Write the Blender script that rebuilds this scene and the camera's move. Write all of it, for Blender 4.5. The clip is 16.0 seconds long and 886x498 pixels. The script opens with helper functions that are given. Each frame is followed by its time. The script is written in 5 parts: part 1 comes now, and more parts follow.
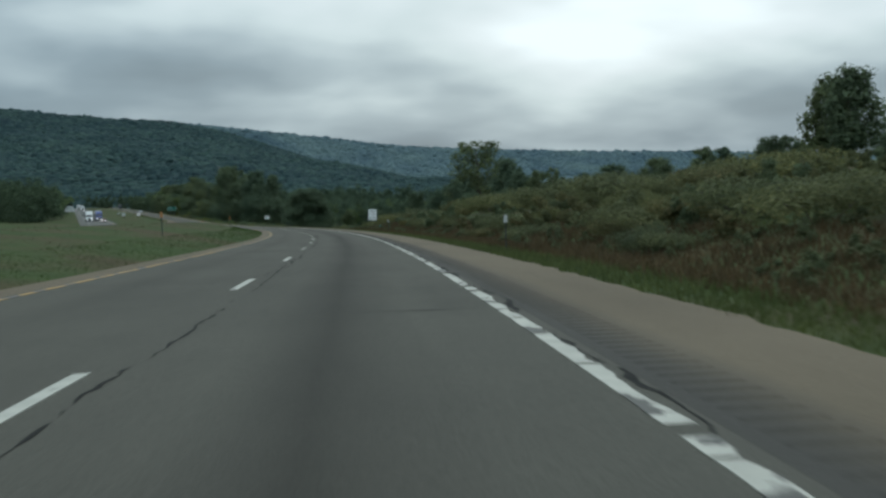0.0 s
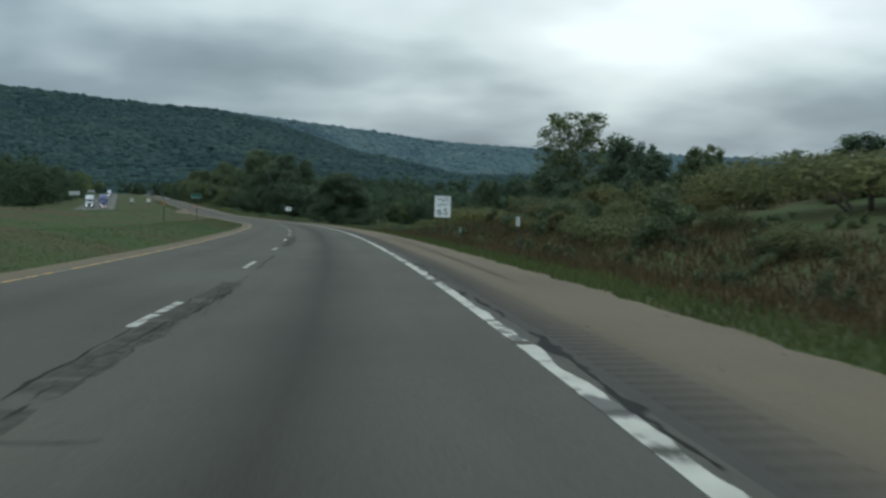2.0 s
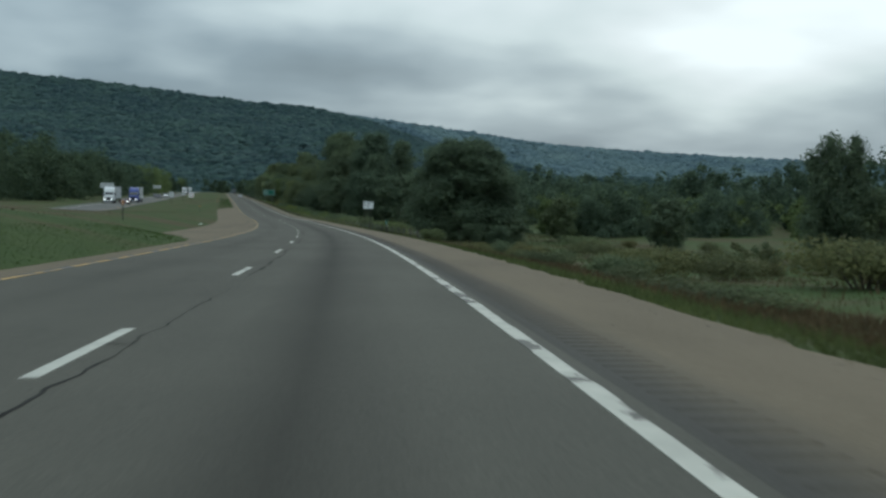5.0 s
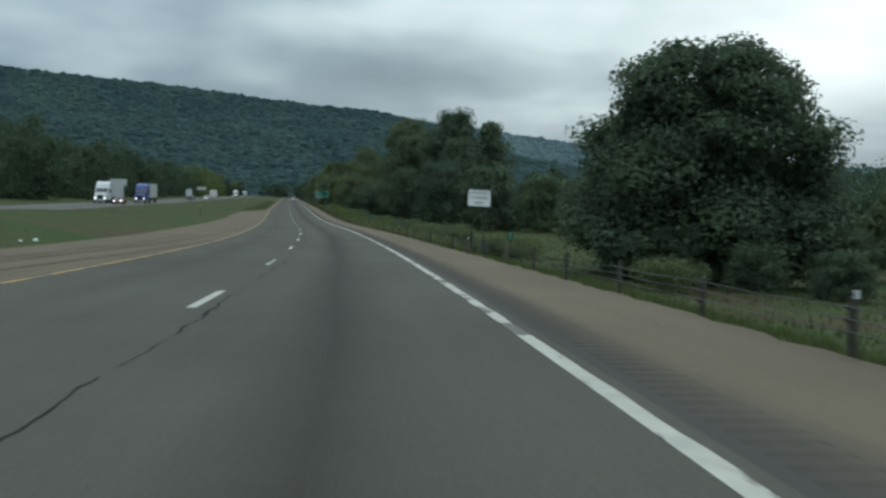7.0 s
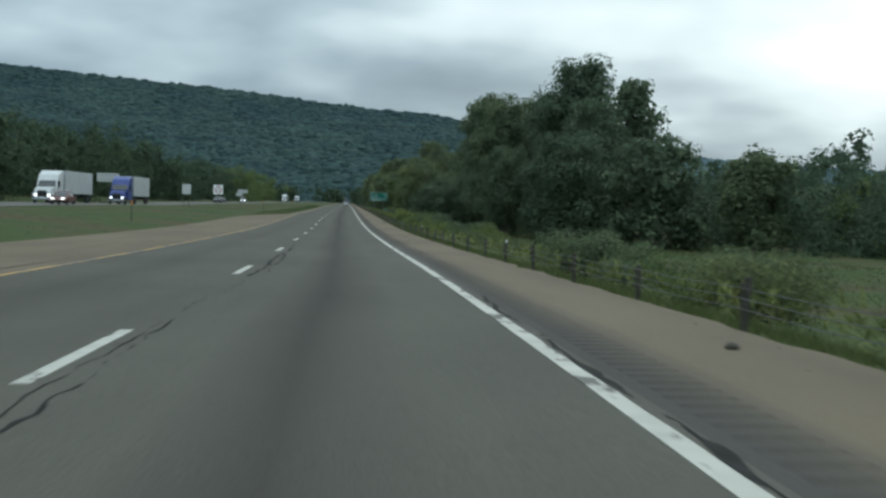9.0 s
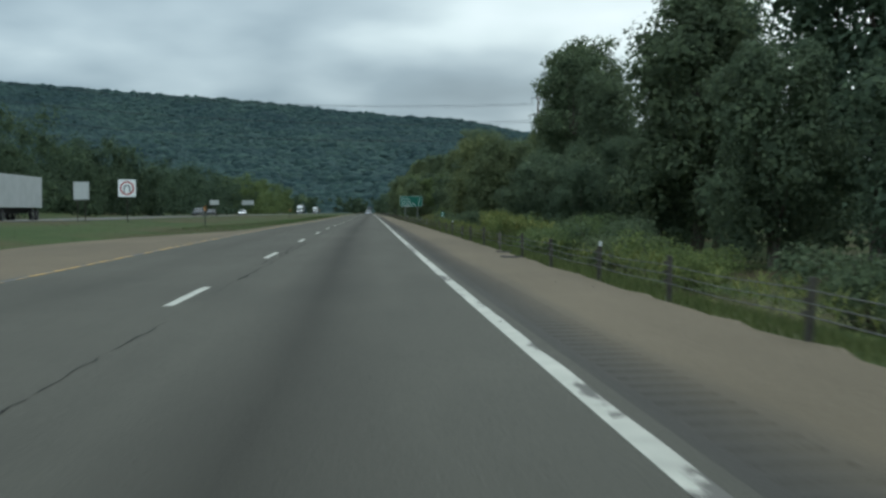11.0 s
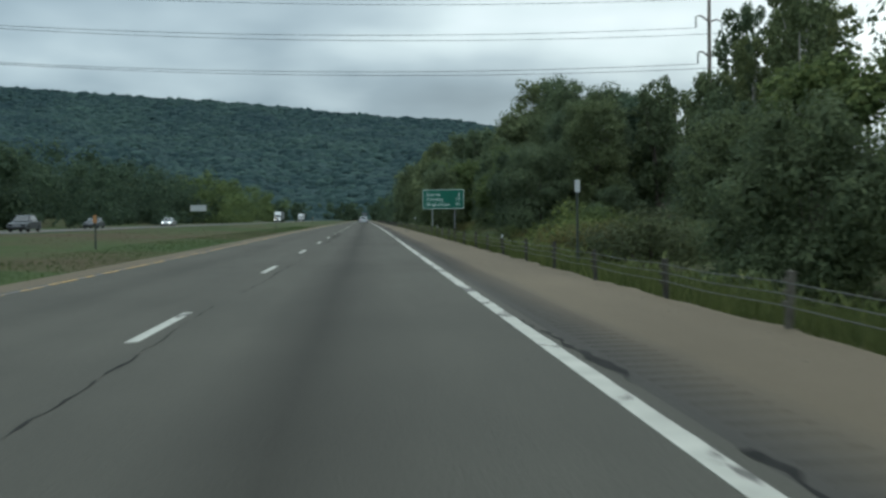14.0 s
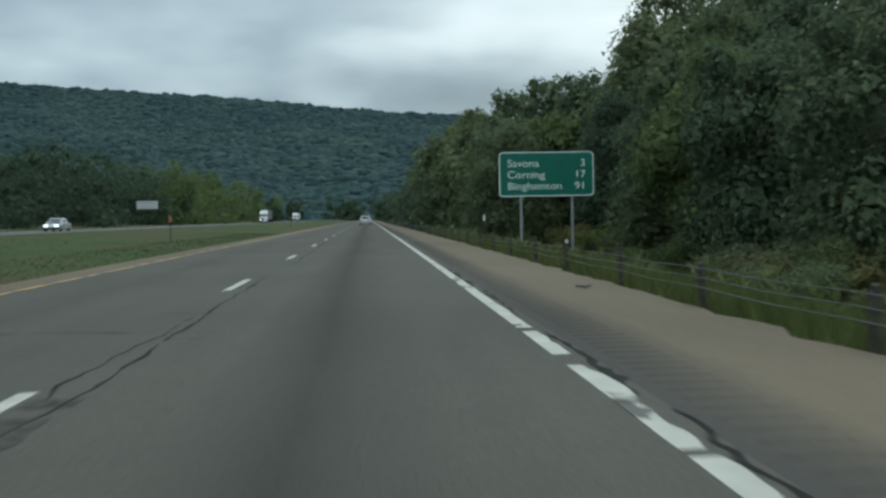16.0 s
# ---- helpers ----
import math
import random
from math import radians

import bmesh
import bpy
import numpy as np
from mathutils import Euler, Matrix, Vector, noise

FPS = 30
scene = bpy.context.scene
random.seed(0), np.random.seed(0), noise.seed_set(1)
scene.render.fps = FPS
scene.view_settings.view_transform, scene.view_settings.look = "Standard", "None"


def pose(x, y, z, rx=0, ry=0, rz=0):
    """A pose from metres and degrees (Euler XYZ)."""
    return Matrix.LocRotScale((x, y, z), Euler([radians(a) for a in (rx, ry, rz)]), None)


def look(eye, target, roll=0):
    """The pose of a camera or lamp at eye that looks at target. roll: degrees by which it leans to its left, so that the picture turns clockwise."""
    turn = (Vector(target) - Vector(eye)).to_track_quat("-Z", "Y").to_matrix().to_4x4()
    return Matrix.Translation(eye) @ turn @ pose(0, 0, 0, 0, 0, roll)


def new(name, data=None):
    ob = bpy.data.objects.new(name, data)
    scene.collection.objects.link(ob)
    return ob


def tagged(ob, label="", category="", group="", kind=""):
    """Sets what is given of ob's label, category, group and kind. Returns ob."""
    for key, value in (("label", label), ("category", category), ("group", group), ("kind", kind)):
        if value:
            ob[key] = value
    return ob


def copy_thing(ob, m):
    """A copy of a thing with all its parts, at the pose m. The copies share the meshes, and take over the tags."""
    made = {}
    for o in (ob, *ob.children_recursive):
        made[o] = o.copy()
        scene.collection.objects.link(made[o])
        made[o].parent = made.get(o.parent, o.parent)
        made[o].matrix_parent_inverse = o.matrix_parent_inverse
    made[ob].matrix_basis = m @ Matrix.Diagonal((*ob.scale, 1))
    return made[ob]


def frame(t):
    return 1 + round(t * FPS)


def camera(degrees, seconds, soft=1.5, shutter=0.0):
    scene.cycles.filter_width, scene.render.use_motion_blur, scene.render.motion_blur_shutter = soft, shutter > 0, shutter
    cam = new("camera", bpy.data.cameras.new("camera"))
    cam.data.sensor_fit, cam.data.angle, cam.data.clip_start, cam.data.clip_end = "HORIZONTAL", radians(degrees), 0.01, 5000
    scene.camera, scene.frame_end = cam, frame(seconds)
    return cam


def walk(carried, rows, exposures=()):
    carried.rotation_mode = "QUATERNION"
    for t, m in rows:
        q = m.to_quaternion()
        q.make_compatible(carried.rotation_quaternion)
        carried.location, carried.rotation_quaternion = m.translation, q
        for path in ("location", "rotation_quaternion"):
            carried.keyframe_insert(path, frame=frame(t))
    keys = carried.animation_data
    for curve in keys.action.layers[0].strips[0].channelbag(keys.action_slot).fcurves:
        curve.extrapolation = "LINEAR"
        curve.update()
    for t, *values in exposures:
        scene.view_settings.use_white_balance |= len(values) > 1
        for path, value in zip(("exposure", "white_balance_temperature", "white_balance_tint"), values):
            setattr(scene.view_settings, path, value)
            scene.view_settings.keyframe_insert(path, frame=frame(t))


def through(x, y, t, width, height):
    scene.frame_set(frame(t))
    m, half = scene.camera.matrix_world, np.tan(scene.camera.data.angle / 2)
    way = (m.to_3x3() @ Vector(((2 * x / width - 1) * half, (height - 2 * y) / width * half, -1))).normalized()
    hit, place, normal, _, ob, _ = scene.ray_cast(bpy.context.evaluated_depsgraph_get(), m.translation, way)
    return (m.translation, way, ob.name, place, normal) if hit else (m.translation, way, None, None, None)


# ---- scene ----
# ---- the road's line: heading and grade at stations 30 m apart, straight and level after them ----
HEADING = [-16.66, -15.50, -14.33, -13.13, -11.04, -9.59, -8.20, -6.84, -5.43, -3.82, -2.32, -0.62, 0.53, 0.48, 0.39, 0.24, 0.02, 0.07, 0.06, 0.07, 0.15, 0.13]
GRADE = [-1.76, -2.27, -2.79, -2.78, -2.67, -2.45, -2.64, -2.52, -2.63, -2.51, -2.01, -1.30, -1.36, -0.68, 0.40, 0.33, -0.05, 0.02, 0.21, 0.17, 0.09, -0.00]
DASH_START = 4.76
WALK = (
    (0, 2.056, -0.570, 1.093, 86.804, 1.515, -19.476),
    (0.5, 6.404, 15.740, 0.685, 86.843, 0.408, -19.140),
    (1, 10.693, 32.064, 0.230, 86.787, -0.296, -18.636),
    (1.5, 14.837, 48.425, -0.239, 86.724, -0.563, -17.952),
    (2, 18.650, 64.874, -0.707, 86.758, -0.463, -16.988),
    (2.5, 22.205, 81.389, -1.166, 86.753, -0.303, -15.979),
    (3, 25.440, 97.958, -1.612, 86.803, -0.467, -15.021),
    (3.5, 28.376, 114.576, -2.038, 86.820, -0.440, -14.124),
    (4, 31.054, 131.232, -2.458, 86.769, -0.782, -13.393),
    (4.5, 33.517, 147.918, -2.896, 86.835, -0.953, -12.564),
    (5, 35.753, 164.630, -3.334, 86.901, -1.124, -11.748),
    (5.5, 37.765, 181.368, -3.761, 86.967, -1.296, -10.924),
    (6, 39.548, 198.127, -4.194, 87.033, -1.467, -10.085),
    (6.5, 41.094, 214.908, -4.634, 87.099, -1.639, -9.188),
    (7, 42.387, 231.706, -5.064, 87.236, -1.536, -8.287),
    (7.5, 43.481, 248.513, -5.473, 87.115, -1.223, -7.452),
    (8, 44.292, 265.330, -5.836, 87.283, -0.981, -6.559),
    (8.5, 44.807, 282.157, -6.142, 87.459, -1.190, -5.871),
    (9, 45.117, 298.982, -6.382, 87.557, -1.670, -5.097),
    (9.5, 45.248, 315.796, -6.604, 87.664, -1.201, -4.374),
    (10, 45.205, 332.595, -6.827, 87.771, -0.732, -3.912),
    (10.5, 45.134, 349.373, -6.999, 87.878, -0.263, -3.858),
    (11, 45.072, 366.144, -7.099, 87.985, 0.206, -3.818),
    (11.5, 45.025, 382.908, -7.102, 88.091, 0.675, -3.784),
    (12, 44.842, 399.663, -7.038, 88.274, 0.861, -3.935),
    (12.5, 44.707, 416.410, -6.979, 88.236, 1.176, -3.846),
    (13, 44.573, 433.150, -6.942, 88.177, 0.879, -3.783),
    (13.5, 44.473, 449.883, -6.940, 88.168, 0.754, -3.932),
    (14, 44.488, 466.614, -6.944, 88.305, 0.817, -4.117),
    (14.5, 44.484, 483.335, -6.940, 88.254, 1.005, -4.161),
    (15, 44.486, 500.047, -6.920, 88.201, 0.852, -4.164),
    (15.5, 44.473, 516.751, -6.886, 88.271, 0.880, -4.011),
    (16, 44.463, 533.447, -6.856, 88.263, 0.973, -3.932),
)
FOV = 45.75

STATIONS = np.arange(-420.0, 2601.0, 1.0)
_knots = [30.0 * k - 30.0 for k in range(len(HEADING))]
_head = np.radians(np.interp(STATIONS, _knots, HEADING))
_grade = np.interp(STATIONS, _knots + [_knots[-1] + 60.0], GRADE + [0.0]) / 100
_zero = int(np.argmin(np.abs(STATIONS)))


def _sum(v):
    out = np.concatenate([[0.0], np.cumsum((v[1:] + v[:-1]) / 2)])
    return out - out[_zero]


ROAD_X, ROAD_Y, ROAD_Z = _sum(-np.sin(_head)), _sum(np.cos(_head)), _sum(_grade)


_tables = [v.tolist() for v in (ROAD_X, ROAD_Y, ROAD_Z, _head)]


def _read(k, s):
    q = min(max(s + 420.0, 0.0), 3019.999)
    i = int(q)
    row = _tables[k]
    return row[i] + (row[i + 1] - row[i]) * (q - i)


def heading(s):
    return _read(3, s)


def level(s):
    return _read(2, s)


def at(s, l, z=0.0):
    """The place at station s, l metres right of the lane line, z over the road."""
    h = heading(s)
    return Vector((_read(0, s) + l * math.cos(h), _read(1, s) + l * math.sin(h), level(s) + z))


cam = camera(FOV, 16.0, soft=2.7, shutter=0.12)
walk(cam, [(t, pose(*place)) for t, *place in WALK], ((0, -0.25, 5720, 3), (1, -0.22, 5720, 3), (4, -0.25, 5720, 3), (6.4, -0.28, 5720, 3), (7, -0.15, 5720, 3), (9, 0.05, 5720, 3), (12, 0.03, 5740, 3), (16, 0.02, 5740, 3)))

# ---- sky, sun, exposure ----
world = bpy.data.worlds.new("overcast_sky")
scene.world = world
world.use_nodes = True
wn, wl = world.node_tree.nodes, world.node_tree.links
background = wn["Background"]
sky = wn.new("ShaderNodeTexSky")
sky.sky_type, sky.sun_disc = "NISHITA", False
sky.sun_elevation, sky.sun_rotation = radians(34), radians(25)
sky.air_density, sky.dust_density = 1.5, 3.0
coord = wn.new("ShaderNodeTexCoord")


def wnode(kind, **inputs):
    n = wn.new(kind)
    for key, v in inputs.items():
        n.inputs[key].default_value = v
    return n


def wmath(op, a, b=None):
    n = wn.new("ShaderNodeMath")
    n.operation = op
    for i, v in enumerate((a, b)):
        if v is None:
            continue
        if isinstance(v, (int, float)):
            n.inputs[i].default_value = v
        else:
            wl.new(v, n.inputs[i])
    return n.outputs[0]


# cloud deck: the view direction laid on a flat layer overhead, so that the clouds draw out towards the horizon
split = wn.new("ShaderNodeSeparateXYZ")
wl.new(coord.outputs["Generated"], split.inputs[0])
dx, dy, dz = split.outputs
up = wmath("MAXIMUM", dz, 0.0)
flat = wmath("ADD", up, 0.24)
deck = wn.new("ShaderNodeCombineXYZ")
wl.new(wmath("DIVIDE", dx, flat), deck.inputs[0])
wl.new(wmath("DIVIDE", dy, flat), deck.inputs[1])
deck.inputs[2].default_value = 3.7


def cloud_noise(scale, detail, rough, offset):
    shift = wn.new("ShaderNodeVectorMath")
    shift.operation = "ADD"
    shift.inputs[1].default_value = offset
    wl.new(deck.outputs[0], shift.inputs[0])
    n = wn.new("ShaderNodeTexNoise")
    n.inputs["Scale"].default_value, n.inputs["Detail"].default_value, n.inputs["Roughness"].default_value = scale, detail, rough
    wl.new(shift.outputs[0], n.inputs["Vector"])
    return n.outputs[0]


big = cloud_noise(1.25, 3.0, 0.5, (0.3, 1.9, 0.0))
fine = cloud_noise(3.4, 4.0, 0.5, (5.0, 2.0, 1.0))
mixed = wmath("ADD", wmath("MULTIPLY", big, 0.84), wmath("MULTIPLY", fine, 0.16))
# the deck is thin, hence bright, in a belt a few degrees up and towards the sun; thick and grey close to the horizon
belt = wn.new("ShaderNodeValToRGB")
stops = belt.color_ramp.elements
stops[0].position, stops[0].color = 0.0, (0.40, 0.40, 0.40, 1)
stops[1].position, stops[1].color = 1.0, (0.98, 0.98, 0.98, 1)
for p, v in ((0.035, 0.42), (0.08, 0.405), (0.112, 0.48), (0.142, 0.68), (0.175, 0.70), (0.215, 0.60), (0.26, 0.52), (0.40, 0.80)):
    e = stops.new(p)
    e.color = (v, v, v, 1)
wl.new(up, belt.inputs[0])
towards = wmath("ADD", wmath("MULTIPLY", dx, 0.62), wmath("MULTIPLY", dy, 0.78))
light = wmath("ADD", wmath("MULTIPLY", wmath("SUBTRACT", mixed, 0.5), 1.35), belt.outputs[0])
glare = wmath("MAXIMUM", wmath("MULTIPLY", wmath("SUBTRACT", towards, 0.87), 1.3), -0.20)
light = wmath("ADD", light, wmath("MULTIPLY", glare, wmath("MINIMUM", wmath("MULTIPLY", up, 7.0), 1.0)))
tone = wn.new("ShaderNodeValToRGB")
stops = tone.color_ramp.elements
stops[0].position, stops[0].color = 0.18, (0.215, 0.275, 0.315, 1)
stops[1].position, stops[1].color = 0.98, (1.14, 1.16, 1.12, 1)
for p, c in ((0.38, (0.315, 0.385, 0.425)), (0.55, (0.50, 0.57, 0.59)), (0.70, (0.76, 0.82, 0.80)), (0.84, (0.93, 0.96, 0.935))):
    e = stops.new(p)
    e.color = (*c, 1)
wl.new(light, tone.inputs[0])
dim = wn.new("ShaderNodeVectorMath")
dim.operation = "SCALE"
dim.inputs["Scale"].default_value = 0.10
wl.new(sky.outputs[0], dim.inputs[0])
blend = wn.new("ShaderNodeMix")
blend.data_type = "RGBA"
blend.inputs[0].default_value = 0.93
wl.new(dim.outputs[0], blend.inputs[6])
wl.new(tone.outputs[0], blend.inputs[7])
# an overcast sky is brighter overhead than near the horizon
lift = wn.new("ShaderNodeVectorMath")
lift.operation = "SCALE"
wl.new(blend.outputs[2], lift.inputs[0])
# and the unseen sky behind is raised, as added fill for the facing foliage
overhead = wmath("MULTIPLY", wmath("MAXIMUM", wmath("SUBTRACT", up, 0.3), 0.0), 0.8)
behind = wmath("MULTIPLY", wmath("MAXIMUM", wmath("SUBTRACT", 0.2, dy), 0.0), 0.62)
wl.new(wmath("ADD", wmath("ADD", overhead, behind), 1.0), lift.inputs["Scale"])
wl.new(lift.outputs[0], background.inputs[0])
background.inputs[1].default_value = 1.0

sun = new("sun", bpy.data.lights.new("sun", "SUN"))
sun.data.energy, sun.data.angle, sun.data.color = 0.6, radians(25), (1.0, 0.97, 0.92)
sun.matrix_world = look((0, 0, 50), (-math.sin(radians(25)) * 50, -math.cos(radians(25)) * 50, 50 - 50 * math.tan(radians(50))))


# ---- materials ----
def material(name, rough=0.8, metal=0.0, spec=0.4):
    m = bpy.data.materials.new(name)
    m.use_nodes = True
    b = m.node_tree.nodes["Principled BSDF"]
    b.inputs["Roughness"].default_value, b.inputs["Metallic"].default_value = rough, metal
    b.inputs["Specular IOR Level"].default_value = spec
    return m, m.node_tree.nodes, m.node_tree.links, b


def rgb(c):
    return (*c, 1.0)


def noise_of(n, l, scale, detail=3.0, rough=0.55, vector=None, squash=None):
    t = n.new("ShaderNodeTexNoise")
    t.inputs["Scale"].default_value, t.inputs["Detail"].default_value, t.inputs["Roughness"].default_value = scale, detail, rough
    if vector is None:
        c = n.new("ShaderNodeTexCoord")
        vector = c.outputs["Object"]
    if squash:
        mp = n.new("ShaderNodeMapping")
        mp.inputs["Scale"].default_value = squash
        l.new(vector, mp.inputs["Vector"])
        vector = mp.outputs[0]
    l.new(vector, t.inputs["Vector"])
    return t.outputs[0]


def ramp_of(n, l, value, stops):
    r = n.new("ShaderNodeValToRGB")
    els = r.color_ramp.elements
    els[0].position, els[0].color = stops[0][0], rgb(stops[0][1])
    els[1].position, els[1].color = stops[-1][0], rgb(stops[-1][1])
    for p, c in stops[1:-1]:
        e = els.new(p)
        e.color = rgb(c)
    l.new(value, r.inputs[0])
    return r.outputs[0]


def mix_of(n, l, fac, a, b, mode="MIX"):
    m = n.new("ShaderNodeMix")
    m.data_type, m.blend_type = "RGBA", mode
    for slot, v in ((0, fac), (6, a), (7, b)):
        if isinstance(v, (int, float)):
            m.inputs[slot].default_value = v
        elif isinstance(v, tuple):
            m.inputs[slot].default_value = rgb(v)
        else:
            l.new(v, m.inputs[slot])
    return m.outputs[2]


def bump_of(n, l, b, height, strength, distance):
    k = n.new("ShaderNodeBump")
    k.inputs["Strength"].default_value, k.inputs["Distance"].default_value = strength, distance
    l.new(height, k.inputs["Height"])
    l.new(k.outputs[0], b.inputs["Normal"])


def plain(name, colour, rough=0.6, metal=0.0, vary=0.15, scale=6.0, spec=0.4):
    """A painted or bare surface with soft stains and fine relief."""
    m, n, l, b = material(name, rough, metal, spec)
    v = noise_of(n, l, scale, 5.0, 0.6)
    lo, hi = tuple(c * (1 - vary) for c in colour), tuple(min(1, c * (1 + vary)) for c in colour)
    l.new(ramp_of(n, l, v, ((0.3, lo), (0.7, hi))), b.inputs["Base Color"])
    bump_of(n, l, b, noise_of(n, l, scale * 8), 0.15, 0.01)
    return m


def road_surface(name, lo, hi, speck, worn=True, grit=55.0, soiled=False):
    """Aged asphalt: stone grain, blotches drawn out along the lane, wheel tracks and the oil stain between them."""
    m, n, l, b = material(name, 0.9, 0.0, 0.15)
    uv = n.new("ShaderNodeUVMap").outputs[0]
    base = ramp_of(n, l, noise_of(n, l, 0.9, 5.0, 0.6, uv, (1.0, 0.12, 1.0)), ((0.3, lo), (0.7, hi)))
    base = mix_of(n, l, 0.5, base, ramp_of(n, l, noise_of(n, l, 0.12, 4.0, 0.6), ((0.35, lo), (0.65, hi))))
    grain = noise_of(n, l, grit, 2.0, 0.7)
    base = mix_of(n, l, 0.35, base, ramp_of(n, l, grain, ((0.35, tuple(c * 0.55 for c in lo)), (0.65, speck))))
    if worn:
        s = n.new("ShaderNodeSeparateXYZ")
        l.new(uv, s.inputs[0])
        w = n.new("ShaderNodeMath")
        w.operation = "ADD"
        l.new(s.outputs[0], w.inputs[0])
        wob = n.new("ShaderNodeMath")
        wob.operation = "MULTIPLY_ADD"
        wob.inputs[1].default_value, wob.inputs[2].default_value = 0.5, 3.4
        l.new(noise_of(n, l, 0.25, 2.0, 0.5, uv, (1.0, 0.2, 1.0)), wob.inputs[0])
        l.new(wob.outputs[0], w.inputs[1])
        q = n.new("ShaderNodeMath")
        q.operation = "DIVIDE"
        q.inputs[1].default_value = 7.32
        l.new(w.outputs[0], q.inputs[0])
        k = (1.0, 1.0, 1.0)
        oil = ramp_of(n, l, q.outputs[0], ((0.0, k), (0.14, k), (0.235, (0.84, 0.84, 0.84)), (0.33, k), (0.635, k), (0.69, (0.74, 0.74, 0.74)), (0.735, (0.48, 0.48, 0.475)), (0.78, (0.74, 0.74, 0.74)), (0.86, k), (1.0, k)))
        base = mix_of(n, l, 0.9, base, oil, "MULTIPLY")
    if soiled:
        # old patching, black beside the edge line and broken off towards the shoulder
        s = n.new("ShaderNodeSeparateXYZ")
        l.new(uv, s.inputs[0])
        w = n.new("ShaderNodeMath")
        w.operation = "MULTIPLY_ADD"
        w.inputs[1].default_value, w.inputs[2].default_value = 0.55, -4.20
        l.new(noise_of(n, l, 0.30, 5.0, 0.65, uv, (2.0, 0.3, 1.0)), w.inputs[0])
        q = n.new("ShaderNodeMath")
        q.operation = "ADD"
        l.new(s.outputs[0], q.inputs[0])
        l.new(w.outputs[0], q.inputs[1])
        base = mix_of(n, l, 1.0, base, ramp_of(n, l, q.outputs[0], ((0.05, (0.44, 0.51, 0.65)), (0.30, (0.55, 0.61, 0.72)), (0.50, (0.72, 0.76, 0.83)), (0.76, (1.0, 1.0, 1.0)))), "MULTIPLY")
    l.new(base, b.inputs["Base Color"])
    bump_of(n, l, b, grain, 0.35, 0.01)
    return m


def paint(name, colour, under, wear):
    """Road paint, broken away where it has worn; wear is the share that is gone."""
    m, n, l, b = material(name, 0.65, 0.0, 0.4)
    uv = n.new("ShaderNodeUVMap").outputs[0]
    big_wear = noise_of(n, l, 1.3, 2.0, 0.5, uv, (1.6, 0.7, 1.0))
    small = noise_of(n, l, 9.0, 3.0, 0.6, uv, (1.0, 0.7, 1.0))
    s = n.new("ShaderNodeMath")
    s.operation = "MULTIPLY_ADD"
    s.inputs[1].default_value = 0.35
    l.new(small, s.inputs[0])
    l.new(big_wear, s.inputs[2])
    at_edge = 0.675 + 0.34 * (wear - 0.5)
    gone = ramp_of(n, l, s.outputs[0], ((at_edge - 0.015, (0, 0, 0)), (at_edge + 0.015, (1, 1, 1))))
    dirty = ramp_of(n, l, noise_of(n, l, 3.0, 4.0), ((0.3, tuple(c * 0.72 for c in colour)), (0.7, colour)))
    l.new(mix_of(n, l, gone, under, dirty), b.inputs["Base Color"])
    return m


def foliage(name, dark, mid, bright, through=0.42, rough=0.75):
    """Leaves: each its own shade, some turned yellow, with light let through."""
    m, n, l, b = material(name, rough, 0.0, 0.10)
    g = n.new("ShaderNodeNewGeometry")
    island = ramp_of(n, l, g.outputs["Random Per Island"], ((0.0, dark), (0.5, mid), (0.93, bright), (1.0, tuple(c * 1.25 for c in bright))))
    patch = ramp_of(n, l, noise_of(n, l, 0.45, 3.0), ((0.3, (0.72, 0.75, 0.74)), (0.7, (1.16, 1.14, 1.06))))
    info = n.new("ShaderNodeObjectInfo")
    own = ramp_of(n, l, info.outputs["Random"], ((0.0, (0.80, 0.87, 0.93)), (0.3, (0.93, 0.97, 0.99)), (0.6, (1.04, 1.03, 1.0)), (0.85, (1.12, 1.09, 0.96)), (1.0, (1.22, 1.13, 0.92))))
    colour = mix_of(n, l, 1.0, mix_of(n, l, 1.0, island, patch, "MULTIPLY"), own, "MULTIPLY")
    l.new(colour, b.inputs["Base Color"])
    t = n.new("ShaderNodeBsdfTranslucent")
    l.new(colour, t.inputs["Color"])
    mix = n.new("ShaderNodeMixShader")
    mix.inputs[0].default_value = through
    l.new(b.outputs[0], mix.inputs[1])
    l.new(t.outputs[0], mix.inputs[2])
    l.new(mix.outputs[0], n["Material Output"].inputs[0])
    return m


def grass_ground():
    """Mown verge and rough meadow: green with dry brown and reddish patches."""
    m, n, l, b = material("meadow", 0.95, 0.0, 0.15)
    broad = noise_of(n, l, 0.09, 4.0, 0.6)
    tuft = noise_of(n, l, 1.4, 5.0, 0.7)
    a = ramp_of(n, l, broad, ((0.34, (0.034, 0.057, 0.014)), (0.47, (0.045, 0.065, 0.019)), (0.56, (0.060, 0.057, 0.025)), (0.70, (0.068, 0.047, 0.028))))
    c = ramp_of(n, l, tuft, ((0.3, (0.68, 0.70, 0.66)), (0.7, (1.22, 1.2, 1.14))))
    l.new(mix_of(n, l, 0.8, a, c, "MULTIPLY"), b.inputs["Base Color"])
    bump_of(n, l, b, noise_of(n, l, 5.0, 6.0, 0.7), 0.45, 0.10)
    return m


def bark(name, lo, hi):
    m, n, l, b = material(name, 0.95, 0.0, 0.2)
    v = noise_of(n, l, 9.0, 5.0, 0.65, None, (1.0, 1.0, 0.2))
    l.new(ramp_of(n, l, v, ((0.3, lo), (0.7, hi))), b.inputs["Base Color"])
    bump_of(n, l, b, v, 0.7, 0.05)
    return m


